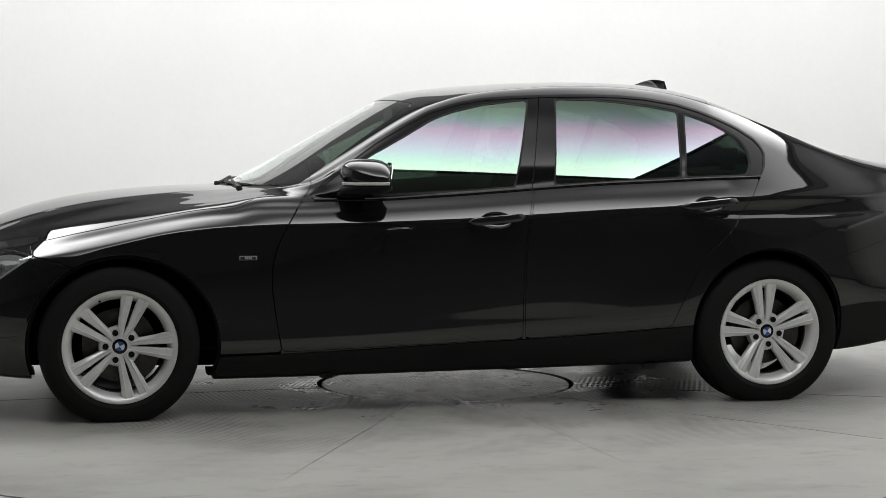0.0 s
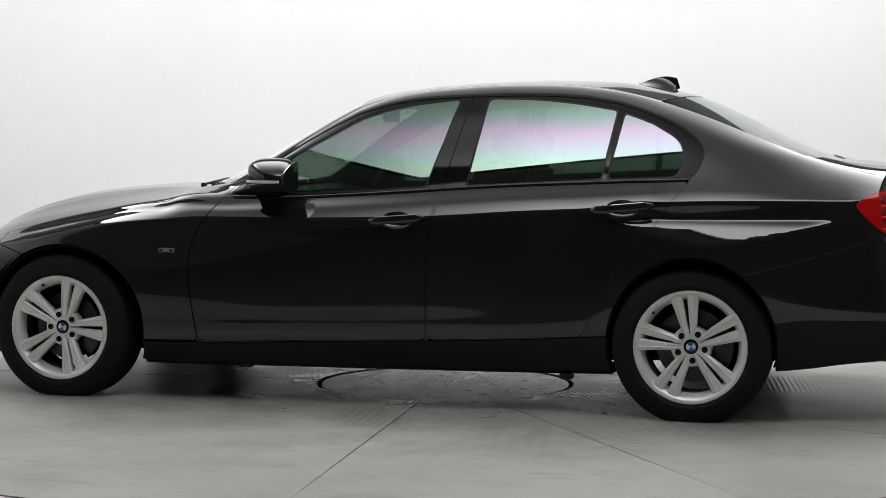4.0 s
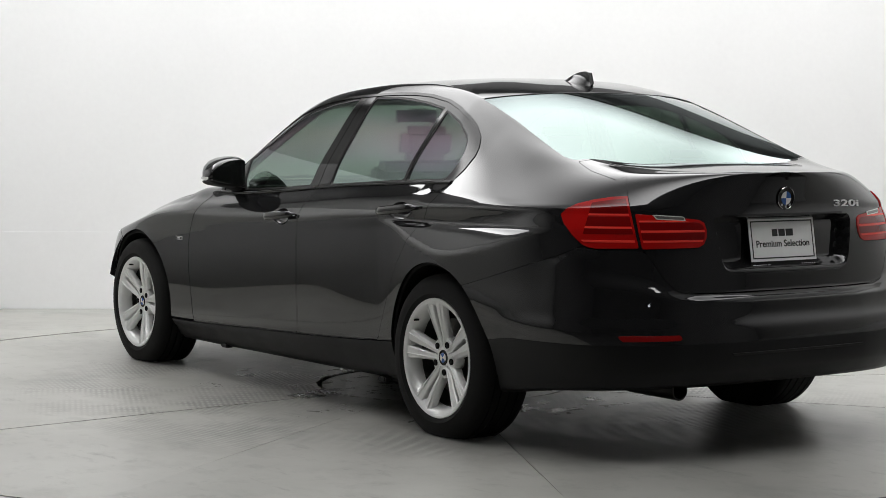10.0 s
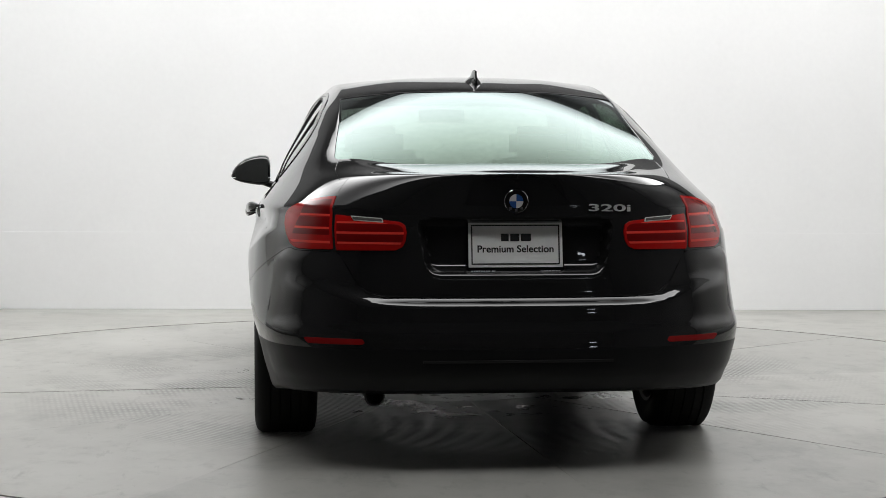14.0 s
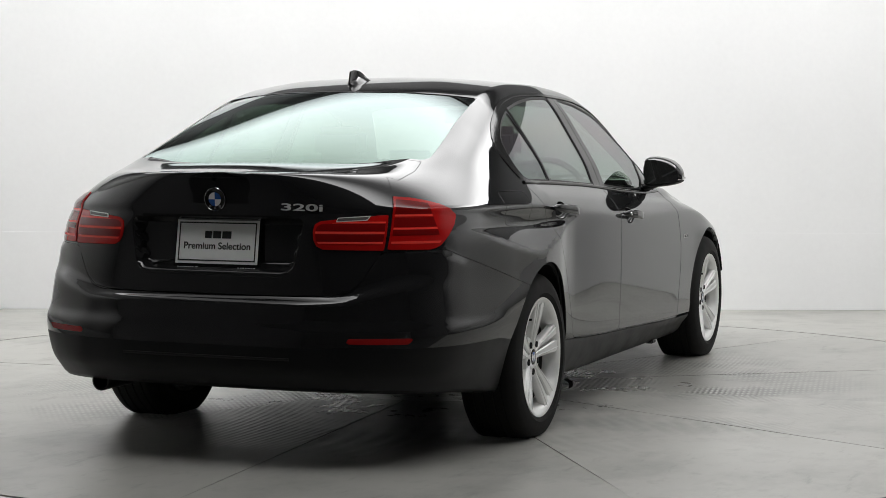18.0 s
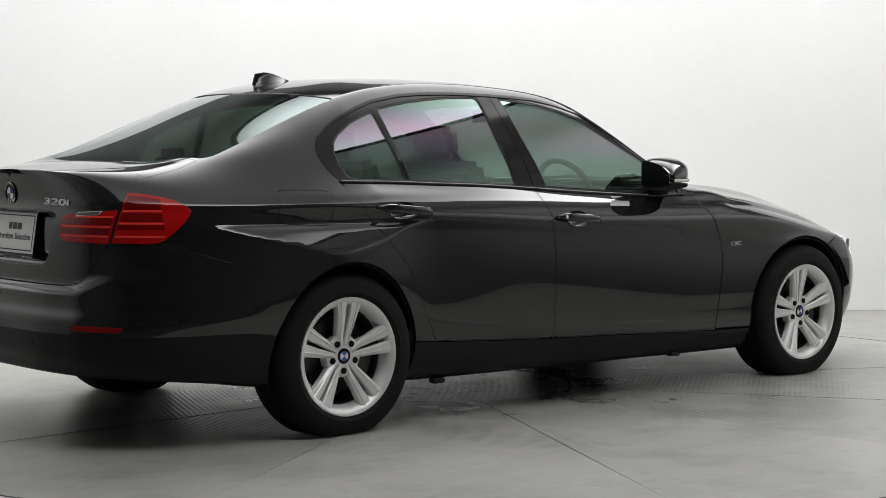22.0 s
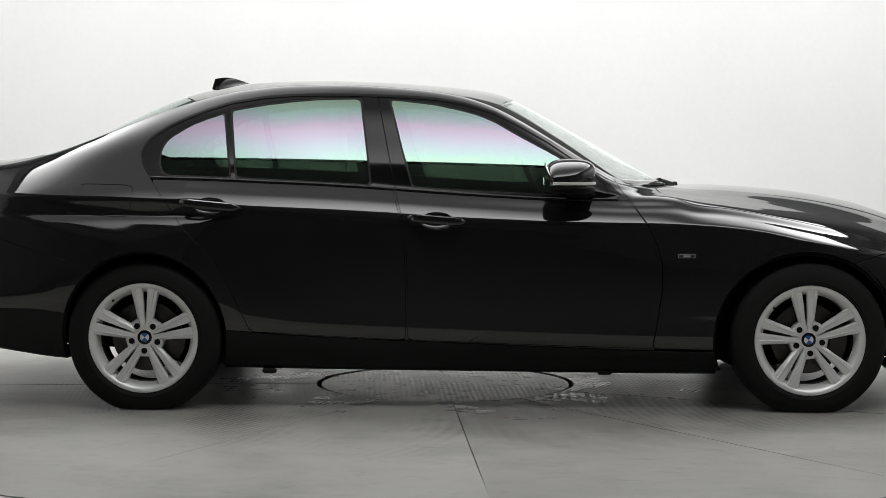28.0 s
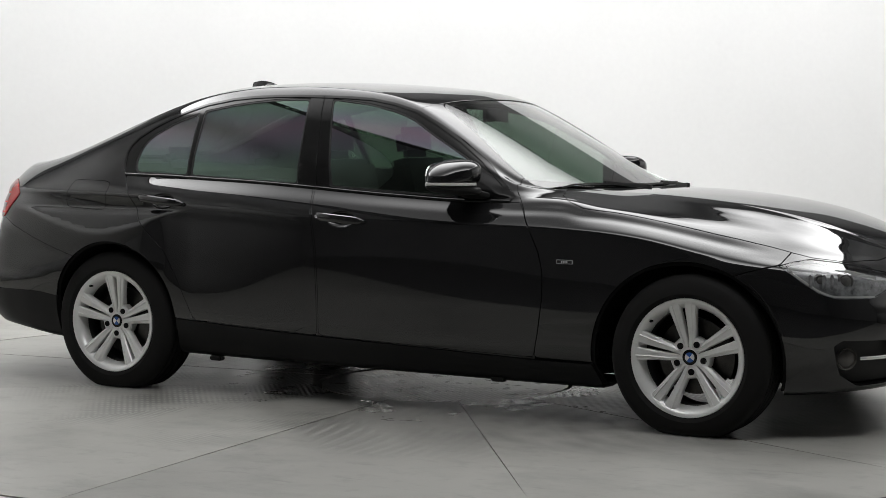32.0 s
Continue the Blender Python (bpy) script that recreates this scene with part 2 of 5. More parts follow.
def part(name, bm, mat, parent=None, label="", smooth=True, pose_=None):
    """Links a bmesh as one mesh object."""
    mesh = bpy.data.meshes.new(name)
    bmesh.ops.recalc_face_normals(bm, faces=bm.faces)
    bm.to_mesh(mesh)
    bm.free()
    if smooth:
        mesh.shade_smooth()
        mesh.set_sharp_from_angle(angle=radians(38))
    return link(name, mesh, mat, parent, label, pose_)


def box(bm, x0, x1, y0, y1, z0, z1, bevel=.0):
    r = bmesh.ops.create_cube(bm, size=1.0, matrix=Matrix.Translation(((x0 + x1) / 2, (y0 + y1) / 2, (z0 + z1) / 2)) @ Matrix.Diagonal((x1 - x0, y1 - y0, z1 - z0, 1)))
    if bevel:
        vs = set(r["verts"])
        edges = [e for e in bm.edges if e.verts[0] in vs]
        bmesh.ops.bevel(bm, geom=edges, offset=bevel, segments=2, affect="EDGES")
    return bm


def lathe(bm, profile, steps=64, close=False):
    """Turns (radius, along) points about the y axis."""
    rings = []
    for i in range(steps):
        a = 2 * math.pi * i / steps
        rings.append([bm.verts.new((r * math.cos(a), y, r * math.sin(a))) for r, y in profile])
    n = len(profile)
    for i in range(steps):
        p, q = rings[i], rings[(i + 1) % steps]
        for k in range(n if close else n - 1):
            bm.faces.new((p[k], p[(k + 1) % n], q[(k + 1) % n], q[k]))
    return bm


def loft(bm, sections, ends=True, ring=True):
    """Skins a list of rings of points."""
    rows = [[bm.verts.new(p) for p in s] for s in sections]
    n = len(rows[0])
    for a, b in zip(rows, rows[1:]):
        for k in range(n if ring else n - 1):
            bm.faces.new((a[k], a[(k + 1) % n], b[(k + 1) % n], b[k]))
    if ends:
        bm.faces.new(rows[0][::-1])
        bm.faces.new(rows[-1])
    return bm


def oval(n, a, b, power=2.0):
    pts = []
    for i in range(n):
        t = 2 * math.pi * i / n
        c, s = math.cos(t), math.sin(t)
        pts.append((a * math.copysign(abs(c) ** (2 / power), c), b * math.copysign(abs(s) ** (2 / power), s)))
    return pts


class Skin:
    """A piece of the car's skin: points, normals, faces and the row on which each point lies."""

    def __init__(self, v, n, r, f):
        self.v, self.n, self.r, self.f = v, n, r, f

    def cut(self, value):
        """What is left where value (a number for each point) is above zero; edges are cut exactly."""
        keep = value >= 0
        count = np.array([len(q) for q in self.f])
        flat = np.concatenate([np.array(q) for q in self.f]) if self.f else np.zeros(0, int)
        start = np.concatenate([[0], np.cumsum(count)])[:-1]
        inside = np.add.reduceat(keep[flat].astype(int), start) if len(flat) else np.zeros(0, int)
        v, n, r = list(self.v), list(self.n), list(self.r)
        made, faces = {}, []
        for q, k, c in zip(self.f, inside, count):
            if k == c:
                faces.append(q)
            elif k:
                out = []
                for a, b in zip(q, q[1:] + q[:1]):
                    if keep[a]:
                        out.append(a)
                    if keep[a] != keep[b]:
                        key = (a, b) if a < b else (b, a)
                        if key not in made:
                            t = value[a] / (value[a] - value[b])
                            made[key] = len(v)
                            v.append(self.v[a] + (self.v[b] - self.v[a]) * t)
                            n.append(self.n[a] + (self.n[b] - self.n[a]) * t)
                            r.append(self.r[a] + (self.r[b] - self.r[a]) * t)
                        out.append(made[key])
                out = [p for i, p in enumerate(out) if p != out[i - 1]]
                if len(out) > 2:
                    faces.append(tuple(out))
        used = sorted({p for q in faces for p in q})
        at = {p: i for i, p in enumerate(used)}
        if not used:
            return Skin(np.zeros((0, 3)), np.zeros((0, 3)), np.zeros(0), [])
        return Skin(np.array([v[p] for p in used]), np.array([n[p] for p in used]), np.array([r[p] for p in used]),
                    [tuple(at[p] for p in q) for q in faces])

    def within(self, outline, axes, gap=0.0):
        return self.cut(outline.depth(self.plane(axes)) - gap)

    def without(self, outline, axes, gap=0.0):
        return self.cut(-outline.depth(self.plane(axes)) - gap)

    def plane(self, axes):
        x, y, z = self.v.T
        along = {"x": x, "y": y, "z": z, "a": y + x + 2.38}
        return np.stack([along[axes[0]], along[axes[1]]], 1)

    def lifted(self, d):
        n = self.n / np.linalg.norm(self.n, axis=1)[:, None]
        return Skin(self.v + n * d, self.n, self.r, self.f)

    def refined(self):
        """The same piece with each face split in four or so, for fine outlines."""
        v, n, r, faces, mid = list(self.v), list(self.n), list(self.r), [], {}

        def between(a, b):
            key = (a, b) if a < b else (b, a)
            if key not in mid:
                mid[key] = len(v)
                v.append((self.v[a] + self.v[b]) / 2)
                n.append((self.n[a] + self.n[b]) / 2)
                r.append((self.r[a] + self.r[b]) / 2)
            return mid[key]

        for q in self.f:
            c = len(v)
            v.append(np.mean([self.v[p] for p in q], 0))
            n.append(np.mean([self.n[p] for p in q], 0))
            r.append(np.mean([self.r[p] for p in q]))
            for i, p in enumerate(q):
                faces.append((p, between(p, q[(i + 1) % len(q)]), c, between(q[i - 1], p)))
        return Skin(np.array(v), np.array(n), np.array(r), faces)

    def mirrored(self):
        flip = np.array([1, -1, 1])
        return Skin(self.v * flip, self.n * flip, self.r, [q[::-1] for q in self.f])

    def both(self):
        o = self.mirrored()
        k = len(self.v)
        return Skin(np.concatenate([self.v, o.v]), np.concatenate([self.n, o.n]), np.concatenate([self.r, o.r]), self.f + [tuple(p + k for p in q) for q in o.f])

    def mesh(self, name, depth=.012, edge=.0022):
        """A mesh with its rim rolled in, so that the piece has thickness."""
        n = self.n / np.maximum(np.linalg.norm(self.n, axis=1)[:, None], 1e-9)
        v, normals, faces = [tuple(p) for p in self.v], [tuple(p) for p in n], list(self.f)
        seen = {}
        for q in self.f:
            for a, b in zip(q, q[1:] + q[:1]):
                seen[(a, b)] = seen.get((a, b), 0) + 1
        rim = [e for e in seen if (e[1], e[0]) not in seen and not (abs(self.v[e[0]][1]) < 1e-5 and abs(self.v[e[1]][1]) < 1e-5)]
        out = {}
        for a, b in rim:
            side = np.cross(self.v[b] - self.v[a], n[a] + n[b])
            for p in (a, b):
                out[p] = out.get(p, 0) + side
        ring = {}
        for p, d in out.items():
            d = d / max(np.linalg.norm(d), 1e-9)
            ring[p] = (len(v), len(v) + 1)
            v += [tuple(self.v[p] + d * edge * .6 - n[p] * edge), tuple(self.v[p] + d * edge * .6 - n[p] * depth)]
            normals += [tuple(d), tuple(d)]
        for a, b in rim:
            faces.append((b, a, ring[a][0], ring[b][0]))
            faces.append((ring[b][0], ring[a][0], ring[a][1], ring[b][1]))
        mesh = bpy.data.meshes.new(name)
        mesh.from_pydata(v, [], faces)
        mesh.shade_smooth()
        mesh.normals_split_custom_set_from_vertices(normals)
        return mesh


class Outline:
    """A closed outline in a plane; depth() is how far inside it points lie."""

    def __init__(self, pts, smooth=False):
        p = np.array(pts, float)
        if smooth:
            q = []
            n = len(p)
            for i in range(n):
                a, b, c, d = p[i - 1], p[i], p[(i + 1) % n], p[(i + 2) % n]
                for t in np.arange(8) / 8:
                    q.append(.5 * (2 * b + (c - a) * t + (2 * a - 5 * b + 4 * c - d) * t * t + (3 * b - a - 3 * c + d) * t ** 3))
            p = np.array(q)
        self.p = p

    def depth(self, q):
        a, b = self.p, np.roll(self.p, -1, 0)
        best, inside = np.full(len(q), 1e9), np.zeros(len(q), bool)
        for (ax, ay), (bx, by) in zip(a, b):
            dx, dy = bx - ax, by - ay
            t = np.clip(((q[:, 0] - ax) * dx + (q[:, 1] - ay) * dy) / (dx * dx + dy * dy + 1e-12), 0, 1)
            best = np.minimum(best, np.hypot(q[:, 0] - ax - t * dx, q[:, 1] - ay - t * dy))
            cross = (ay > q[:, 1]) != (by > q[:, 1])
            inside ^= cross & (q[:, 0] < (bx - ax) * (q[:, 1] - ay) / (by - ay + 1e-12) + ax)
        return np.where(inside, best, -best)


def ellipse_outline(cx, cy, a, b, n=64):
    return Outline([(cx + a * math.cos(2 * math.pi * i / n), cy + b * math.sin(2 * math.pi * i / n)) for i in range(n)])


def writing(name, text, size, mat, parent, m, extrude=.001, label="", bold=0.0, wide=1.0):
    """Raised letters in the built-in font."""
    c = bpy.data.curves.new(name, "FONT")
    c.body, c.size, c.extrude, c.align_x, c.align_y, c.offset = text, size, extrude, "CENTER", "CENTER", bold
    tmp = new(name, c)
    mesh = bpy.data.meshes.new_from_object(tmp)
    bpy.data.objects.remove(tmp)
    bpy.data.curves.remove(c)
    mesh.transform(Matrix.Diagonal((wide, 1, 1, 1)))
    mesh.materials.clear()
    return link(name, mesh, mat, parent, label, m)


# ---- the studio ----
BACK, SIDE, FRONT, HIGH = 3.56, 4.6, -12.5, 5.4
WHITE_TOP = 2.9
DADO = .55
BENT_FROM, BEND = -1.9, 1.5
WIDE = SIDE + BEND + .2


def slab(name, x0, x1, y0, y1, z0, z1, mat, label):
    bm = bmesh.new()
    box(bm, x0, x1, y0, y1, z0, z1)
    return tagged(part(name, bm, mat, None, "", False), label, "", "", "structure")


def studio():
    bm = bmesh.new()
    # floor round the turntable's pit, as a ring of quads out to the walls
    n, r0 = 96, 3.055
    inner, outer, pit = [], [], []
    for i in range(n):
        a = 2 * math.pi * (i + .5) / n
        c, s = math.cos(a), math.sin(a)
        k = min(WIDE / max(abs(c), 1e-6), ((BACK + .2) if s > 0 else (-FRONT + .2)) / max(abs(s), 1e-6))
        inner.append(bm.verts.new((r0 * c, r0 * s, 0)))
        pit.append(bm.verts.new((r0 * c, r0 * s, -.12)))
        outer.append(bm.verts.new((k * c, k * s, 0)))
    for i in range(n):
        j = (i + 1) % n
        bm.faces.new((inner[i], outer[i], outer[j], inner[j]))
        bm.faces.new((inner[j], pit[j], pit[i], inner[i]))
    for x, y in ((1, 1), (1, -1), (-1, 1), (-1, -1)):
        px, py = x * WIDE, (BACK + .2) if y > 0 else FRONT - .2
        near = sorted(range(n), key=lambda i: (outer[i].co.x - px) ** 2 + (outer[i].co.y - py) ** 2)[:2]
        v = bm.verts.new((px, py, 0))
        bm.faces.new((v, outer[near[0]], outer[near[1]]))
    tagged(part("floor", bm, FLOOR, None, "", False), "worn grey concrete studio floor around a turntable", "floor", "", "structure")
    # unseen sheet, added so that the lower doors mirror a dark floor
    slab("added_dark_sheet", -WIDE + .2, WIDE - .2, FRONT, -3.09, .001, .006, DARK_PAINT, "unseen dark sheet added on the camera end's floor to darken reflections")
    bm = bmesh.new()
    bmesh.ops.create_circle(bm, cap_ends=True, segments=96, radius=3.06, matrix=Matrix.Translation((0, 0, -.12)))
    tagged(part("turntable_pit", bm, GAP, None, "", False), "dark pit under the turntable", "pit", "", "structure")
    slab("wall_back", -SIDE - .2, SIDE + .2, BACK, BACK + .2, 0, WHITE_TOP, WHITE_PAINT, "smooth white painted studio wall behind the turntable")
    for i, k in enumerate((-1, 1)):
        side = ("left", "right")[i]
        # the wall runs forward from the back and bends away in a quarter round
        # bend and grey foot are unseen, added to shape the reflections in the doors
        bend = [(SIDE + BEND * (1 - math.cos(a)), BENT_FROM - BEND * math.sin(a)) for a in np.linspace(0, math.pi / 2, 25)]
        for name, z0, z1, paint, label in (("wall_" + side + "_dado", 0, DADO, PALE_GREY, "grey foot of the unseen side wall, set for the doors' reflections"),
                                           ("wall_" + side, DADO, WHITE_TOP, SIDE_PAINT, "white painted studio side wall, its unseen rounded end added to soften reflections"),
                                           ("wall_" + side + "_top", WHITE_TOP, HIGH, UPPER_PAINT, "white upper side wall, its unseen rounded end added to soften reflections")):
            line = [(SIDE, BACK)] + bend
            bm = bmesh.new()
            ring = [(k * x, y) for x, y in line] + [(k * (x + .2), y + .008 * j) for j, (x, y) in reversed(list(enumerate(line)))]
            loft(bm, [[(x, y, z) for x, y in ring] for z in (z0, z1)])
            ob = part(name, bm, paint, None, "", False)
            for f in ob.data.polygons:
                f.use_smooth = abs(f.normal.z) < .5
            tagged(ob, label, "", "", "structure")
        x = k * (SIDE + BEND + .1)
        slab("wall_" + side + "_front", x - .1, x + .1, FRONT, BENT_FROM - BEND, 0, HIGH, PALE_GREY, "grey painted wall of the studio's camera end")
    slab("wall_back_top", -SIDE - .2, SIDE + .2, BACK, BACK + .2, WHITE_TOP, HIGH, GREY_PAINT, "dark grey upper wall above the white wall")
    slab("wall_front", -WIDE, WIDE, FRONT - .2, FRONT, 0, HIGH, GREY_PAINT, "dark grey wall behind the camera")
    slab("ceiling", -WIDE, WIDE, FRONT - .2, BACK + .2, HIGH, HIGH + .2, GREY_PAINT, "dark grey studio ceiling")
    # faint joint of the wall's cladding
    bm = bmesh.new()
    box(bm, -SIDE + .01, SIDE - .01, BACK - .006, BACK + .01, .002, .518)
    tagged(part("wall_panel", bm, WHITE_PAINT, None, "", False), "white lower panel of the studio wall", "wall panel", "", "structure")


def softbox(right, left, y_mid, z):
    """Hanging cloth with tapered front corners, tight in a black rim."""
    top = new("ceiling_softbox")
    top.location = (0, y_mid, z)
    tagged(top, "large white cloth softbox hanging under the ceiling", "studio light")
    rim = [(x, y - y_mid) for x, y in right] + [(-x, y - y_mid) for x, y in reversed(left)]
    bm = bmesh.new()
    loft(bm, [[(x, y, h) for x, y in rim] for h in (0, .02)])
    part("diffuser", bm, SOFTBOX, top, "glowing white cloth", False)
    for (x0, y0), (x1, y1) in zip(rim, rim[1:] + rim[:1]):
        bm = bmesh.new()
        long = math.hypot(x1 - x0, y1 - y0)
        box(bm, 0, long, -.06, .0, -.02, .12, .005)
        part("frame_bar", bm, TRIM, top, "", True, pose(x0, y0, 0, 0, 0, math.degrees(math.atan2(y1 - y0, x1 - x0))))
    for sx in (-1, 1):
        for y in (-2.0, 2.4):
            bm = bmesh.new()
            box(bm, sx * 2 - .01, sx * 2 + .01, y - .01, y + .01, .02, HIGH - z)
            part("hanger", bm, STEEL, top)
    return top


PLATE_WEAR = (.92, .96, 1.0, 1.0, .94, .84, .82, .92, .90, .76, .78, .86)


def turntable():
    top = tagged(new("turntable"), "round grey steel-plated turntable carrying the car", "turntable")
    R, r = 3.035, .606
    bm = bmesh.new()
    steps = 10
    radii = [r, .9, 1.3, 1.7, 2.1, 2.4, 2.7, R]
    rows = []
    for q in radii:
        # the joints are open near the middle and trodden shut towards the rim
        a0 = .0024 / q if q < 2.2 else (.0012 / q if q < 2.5 else .0001 / q)
        a1 = radians(30) - a0
        rows.append([bm.verts.new((q * math.cos(a0 + (a1 - a0) * i / steps), q * math.sin(a0 + (a1 - a0) * i / steps), 0)) for i in range(steps + 1)])
    for p, q in zip(rows, rows[1:]):
        for i in range(steps):
            bm.faces.new((p[i], q[i], q[i + 1], p[i + 1]))
    bmesh.ops.extrude_face_region(bm, geom=bm.faces[:])
    bm.verts.ensure_lookup_table()
    for v in bm.verts[:len(radii) * (steps + 1)]:
        v.co.z -= .04
    mesh = bpy.data.meshes.new("deck_plate")
    bmesh.ops.recalc_face_normals(bm, faces=bm.faces)
    bm.to_mesh(mesh)
    bm.free()
    mesh.materials.append(DECK)
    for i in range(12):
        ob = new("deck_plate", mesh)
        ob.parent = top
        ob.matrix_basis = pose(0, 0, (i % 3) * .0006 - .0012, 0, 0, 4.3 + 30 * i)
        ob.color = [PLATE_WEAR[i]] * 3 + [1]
    bm = bmesh.new()
    bmesh.ops.create_cone(bm, cap_ends=True, segments=72, radius1=.582, radius2=.582, depth=.03, matrix=Matrix.Translation((0, 0, -.019)))
    part("centre_plate", bm, CENTRE_PLATE, top, "rough dark-speckled round plate in the middle", False)
    bm = bmesh.new()
    bmesh.ops.create_cone(bm, cap_ends=True, segments=72, radius1=2.9, radius2=2.9, depth=.02, matrix=Matrix.Translation((0, 0, -.06)))
    part("carrier", bm, GAP, top, "dark frame under the plates", False)
    return top


def work_lamp(x, y):
    """Two small bright heads on a stand beside the camera; the car's sides mirror them."""
    top = tagged(new("work_lamp"), "slim stand with two small bright lamp heads", "lamp stand")
    top.location = (x, y, .006)
    bm = bmesh.new()
    bmesh.ops.create_cone(bm, cap_ends=True, segments=12, radius1=.012, radius2=.01, depth=1.25, matrix=Matrix.Translation((0, 0, .625)))
    part("pole", bm, DARK, top)
    for k in range(3):
        bm = bmesh.new()
        a = radians(120 * k)
        loft(bm, [[(c * .008 + r * math.cos(a), s * .008 + r * math.sin(a), z) for c, s in oval(8, 1, 1)] for r, z in ((.0, .3), (.28, .012))])
        part("leg", bm, DARK, top)
    for z in (.82, 1.2):
        bm = bmesh.new()
        box(bm, -.11, .11, .02, .07, z - .03, z + .03, .006)
        head = part("head", bm, PLASTIC, top, "black lamp head")
        bm = bmesh.new()
        box(bm, -.1, .1, .07, .074, z - .022, z + .022)
        part("lamp_face", bm, STRIP, head, "bright lamp face", False)
    return top


CENTRE_PLATE = floor_material("rough_centre_plate", 9, ((.22, .217, .206), (.34, .336, .32), (.48, .475, .46), (.66, .655, .64)), 1.0, (.22, .36))
studio()
softbox([(3.3, -3.6), (3.5, -1.8), (3.65, -.1), (3.65, 3.0)], [(2.3, -3.6), (2.75, -2.65), (3.25, -1.35), (3.65, -.1), (3.65, 3.0)], -.3, 4.2)
work_lamp(3.0, -8.5)
table = turntable()
# one pattern of wear runs across all the plates
for deck in (DECK, CENTRE_PLATE):
    for n in deck.node_tree.nodes:
        if n.type == "TEX_COORD" and n.label != "each plate":
            n.object = table

# ---- the car's outer form ----
def pchip(xs, ys, x):
    """Monotone cubic through the points (xs rising)."""
    xs, ys, x = np.array(xs, float), np.array(ys, float), np.asarray(x, float)
    h, d = np.diff(xs), np.diff(ys) / np.diff(xs)
    m = np.zeros(len(xs))
    m[0], m[-1] = d[0], d[-1]
    for i in range(1, len(xs) - 1):
        if d[i - 1] * d[i] > 0:
            a, b = 2 * h[i] + h[i - 1], h[i] + 2 * h[i - 1]
            m[i] = (a + b) / (a / d[i - 1] + b / d[i])
    k = np.clip(np.searchsorted(xs, x) - 1, 0, len(xs) - 2)
    t = (x - xs[k]) / h[k]
    low, high = x < xs[0], x > xs[-1]
    r = ((1 + 2 * t) * (1 - t) ** 2 * ys[k] + t * (1 - t) ** 2 * h[k] * m[k]
         + t * t * (3 - 2 * t) * ys[k + 1] + t * t * (t - 1) * h[k] * m[k + 1])
    r = np.where(low, ys[0] + m[0] * (x - xs[0]), r)
    return np.where(high, ys[-1] + m[-1] * (x - xs[-1]), r)


def curve(text):
    """'x:v x:v ...' as a function."""
    pairs = sorted(tuple(float(n) for n in p.split(":")) for p in text.split())
    xs, ys = [p[0] for p in pairs], [p[1] for p in pairs]
    return lambda x: pchip(xs, ys, x)


REAR_FROM, FRONT_FROM = -1.72, 1.62
BUMPER_TOP = curve("0:.604 .44:.606 .526:.618 .586:.652 .638:.709 .69:.757 .72:.761 .95:.762 1.0:.768 1.14:.737 1.43:.667 1.64:.616 1.9:.56")
BOTTOM = curve("-2.43:.275 -2.3:.268 -2.03:.25 -1.81:.217 -1.04:.172 .26:.158 .93:.153 1.7:.17 2.2:.2")
CHAR = curve("-2.4:.9 -2:.895 -1.6:.889 -1.25:.879 -1.01:.857 -.65:.838 -.3:.814 .07:.802 .55:.791 .8:.79 1:.783 1.2:.763 1.4:.722 1.55:.69 1.7:.665 2.2:.6")
SEAM = curve("-2.43:.478 -1.9:.476 -1.7:.45 -1.4:.385 -1.05:.338 .07:.284 1.03:.256 1.4:.26 1.7:.29 2.2:.33")
BELT = curve("-2.4:1.03 -2.2:1.022 -2:1.015 -1.8:1.008 -1.6:.999 -1.37:.988 -1.14:.982 -.9:.972 -.66:.962 -.34:.942 -.17:.93 .07:.915 .41:.9 .6:.9 .75:.905 .84:.902 .93:.876 1.05:.862 1.3:.818 1.47:.785 1.7:.735 1.9:.69 2.1:.655 2.2:.64")
CENTRE = curve("-2.42:1.028 -2.36:1.03 -2.235:1.044 -2.05:1.06 -2:1.061 -1.975:1.06 -1.9:1.086 -1.783:1.137 -1.65:1.203 -1.514:1.271 -1.339:1.342 -1.2:1.376 -.98:1.406 -.71:1.416 -.44:1.409 -.17:1.391 0:1.374 .095:1.358 .188:1.319 .363:1.225 .632:1.074 .794:.983 .87:.948 .95:.938 1.17:.928 1.44:.906 1.71:.862 1.85:.822 1.98:.773 2.08:.72 2.16:.67 2.2:.645")
EDGE_Y = curve("-2.4:.46 -2.2:.51 -2.1:.545 -2:.578 -1.93:.597 -1.8:.614 -1.6:.602 -1.4:.578 -1.2:.556 -1:.54 -.6:.553 -.3:.57 -.1:.59 .05:.617 .19:.648 .36:.688 .5:.713 .62:.73 .75:.6 .95:.45 1.3:.42 1.7:.38 2.2:.3")
EDGE_Z = curve("-2.4:1.03 -2.2:1.033 -2.1:1.036 -2:1.042 -1.93:1.055 -1.8:1.096 -1.6:1.165 -1.4:1.25 -1.2:1.325 -1:1.372 -.6:1.38 -.3:1.364 -.1:1.337 .05:1.29 .19:1.215 .36:1.11 .5:1.02 .62:.955 .75:.945 .95:.926 1.3:.896 1.7:.83 2.2:.645")


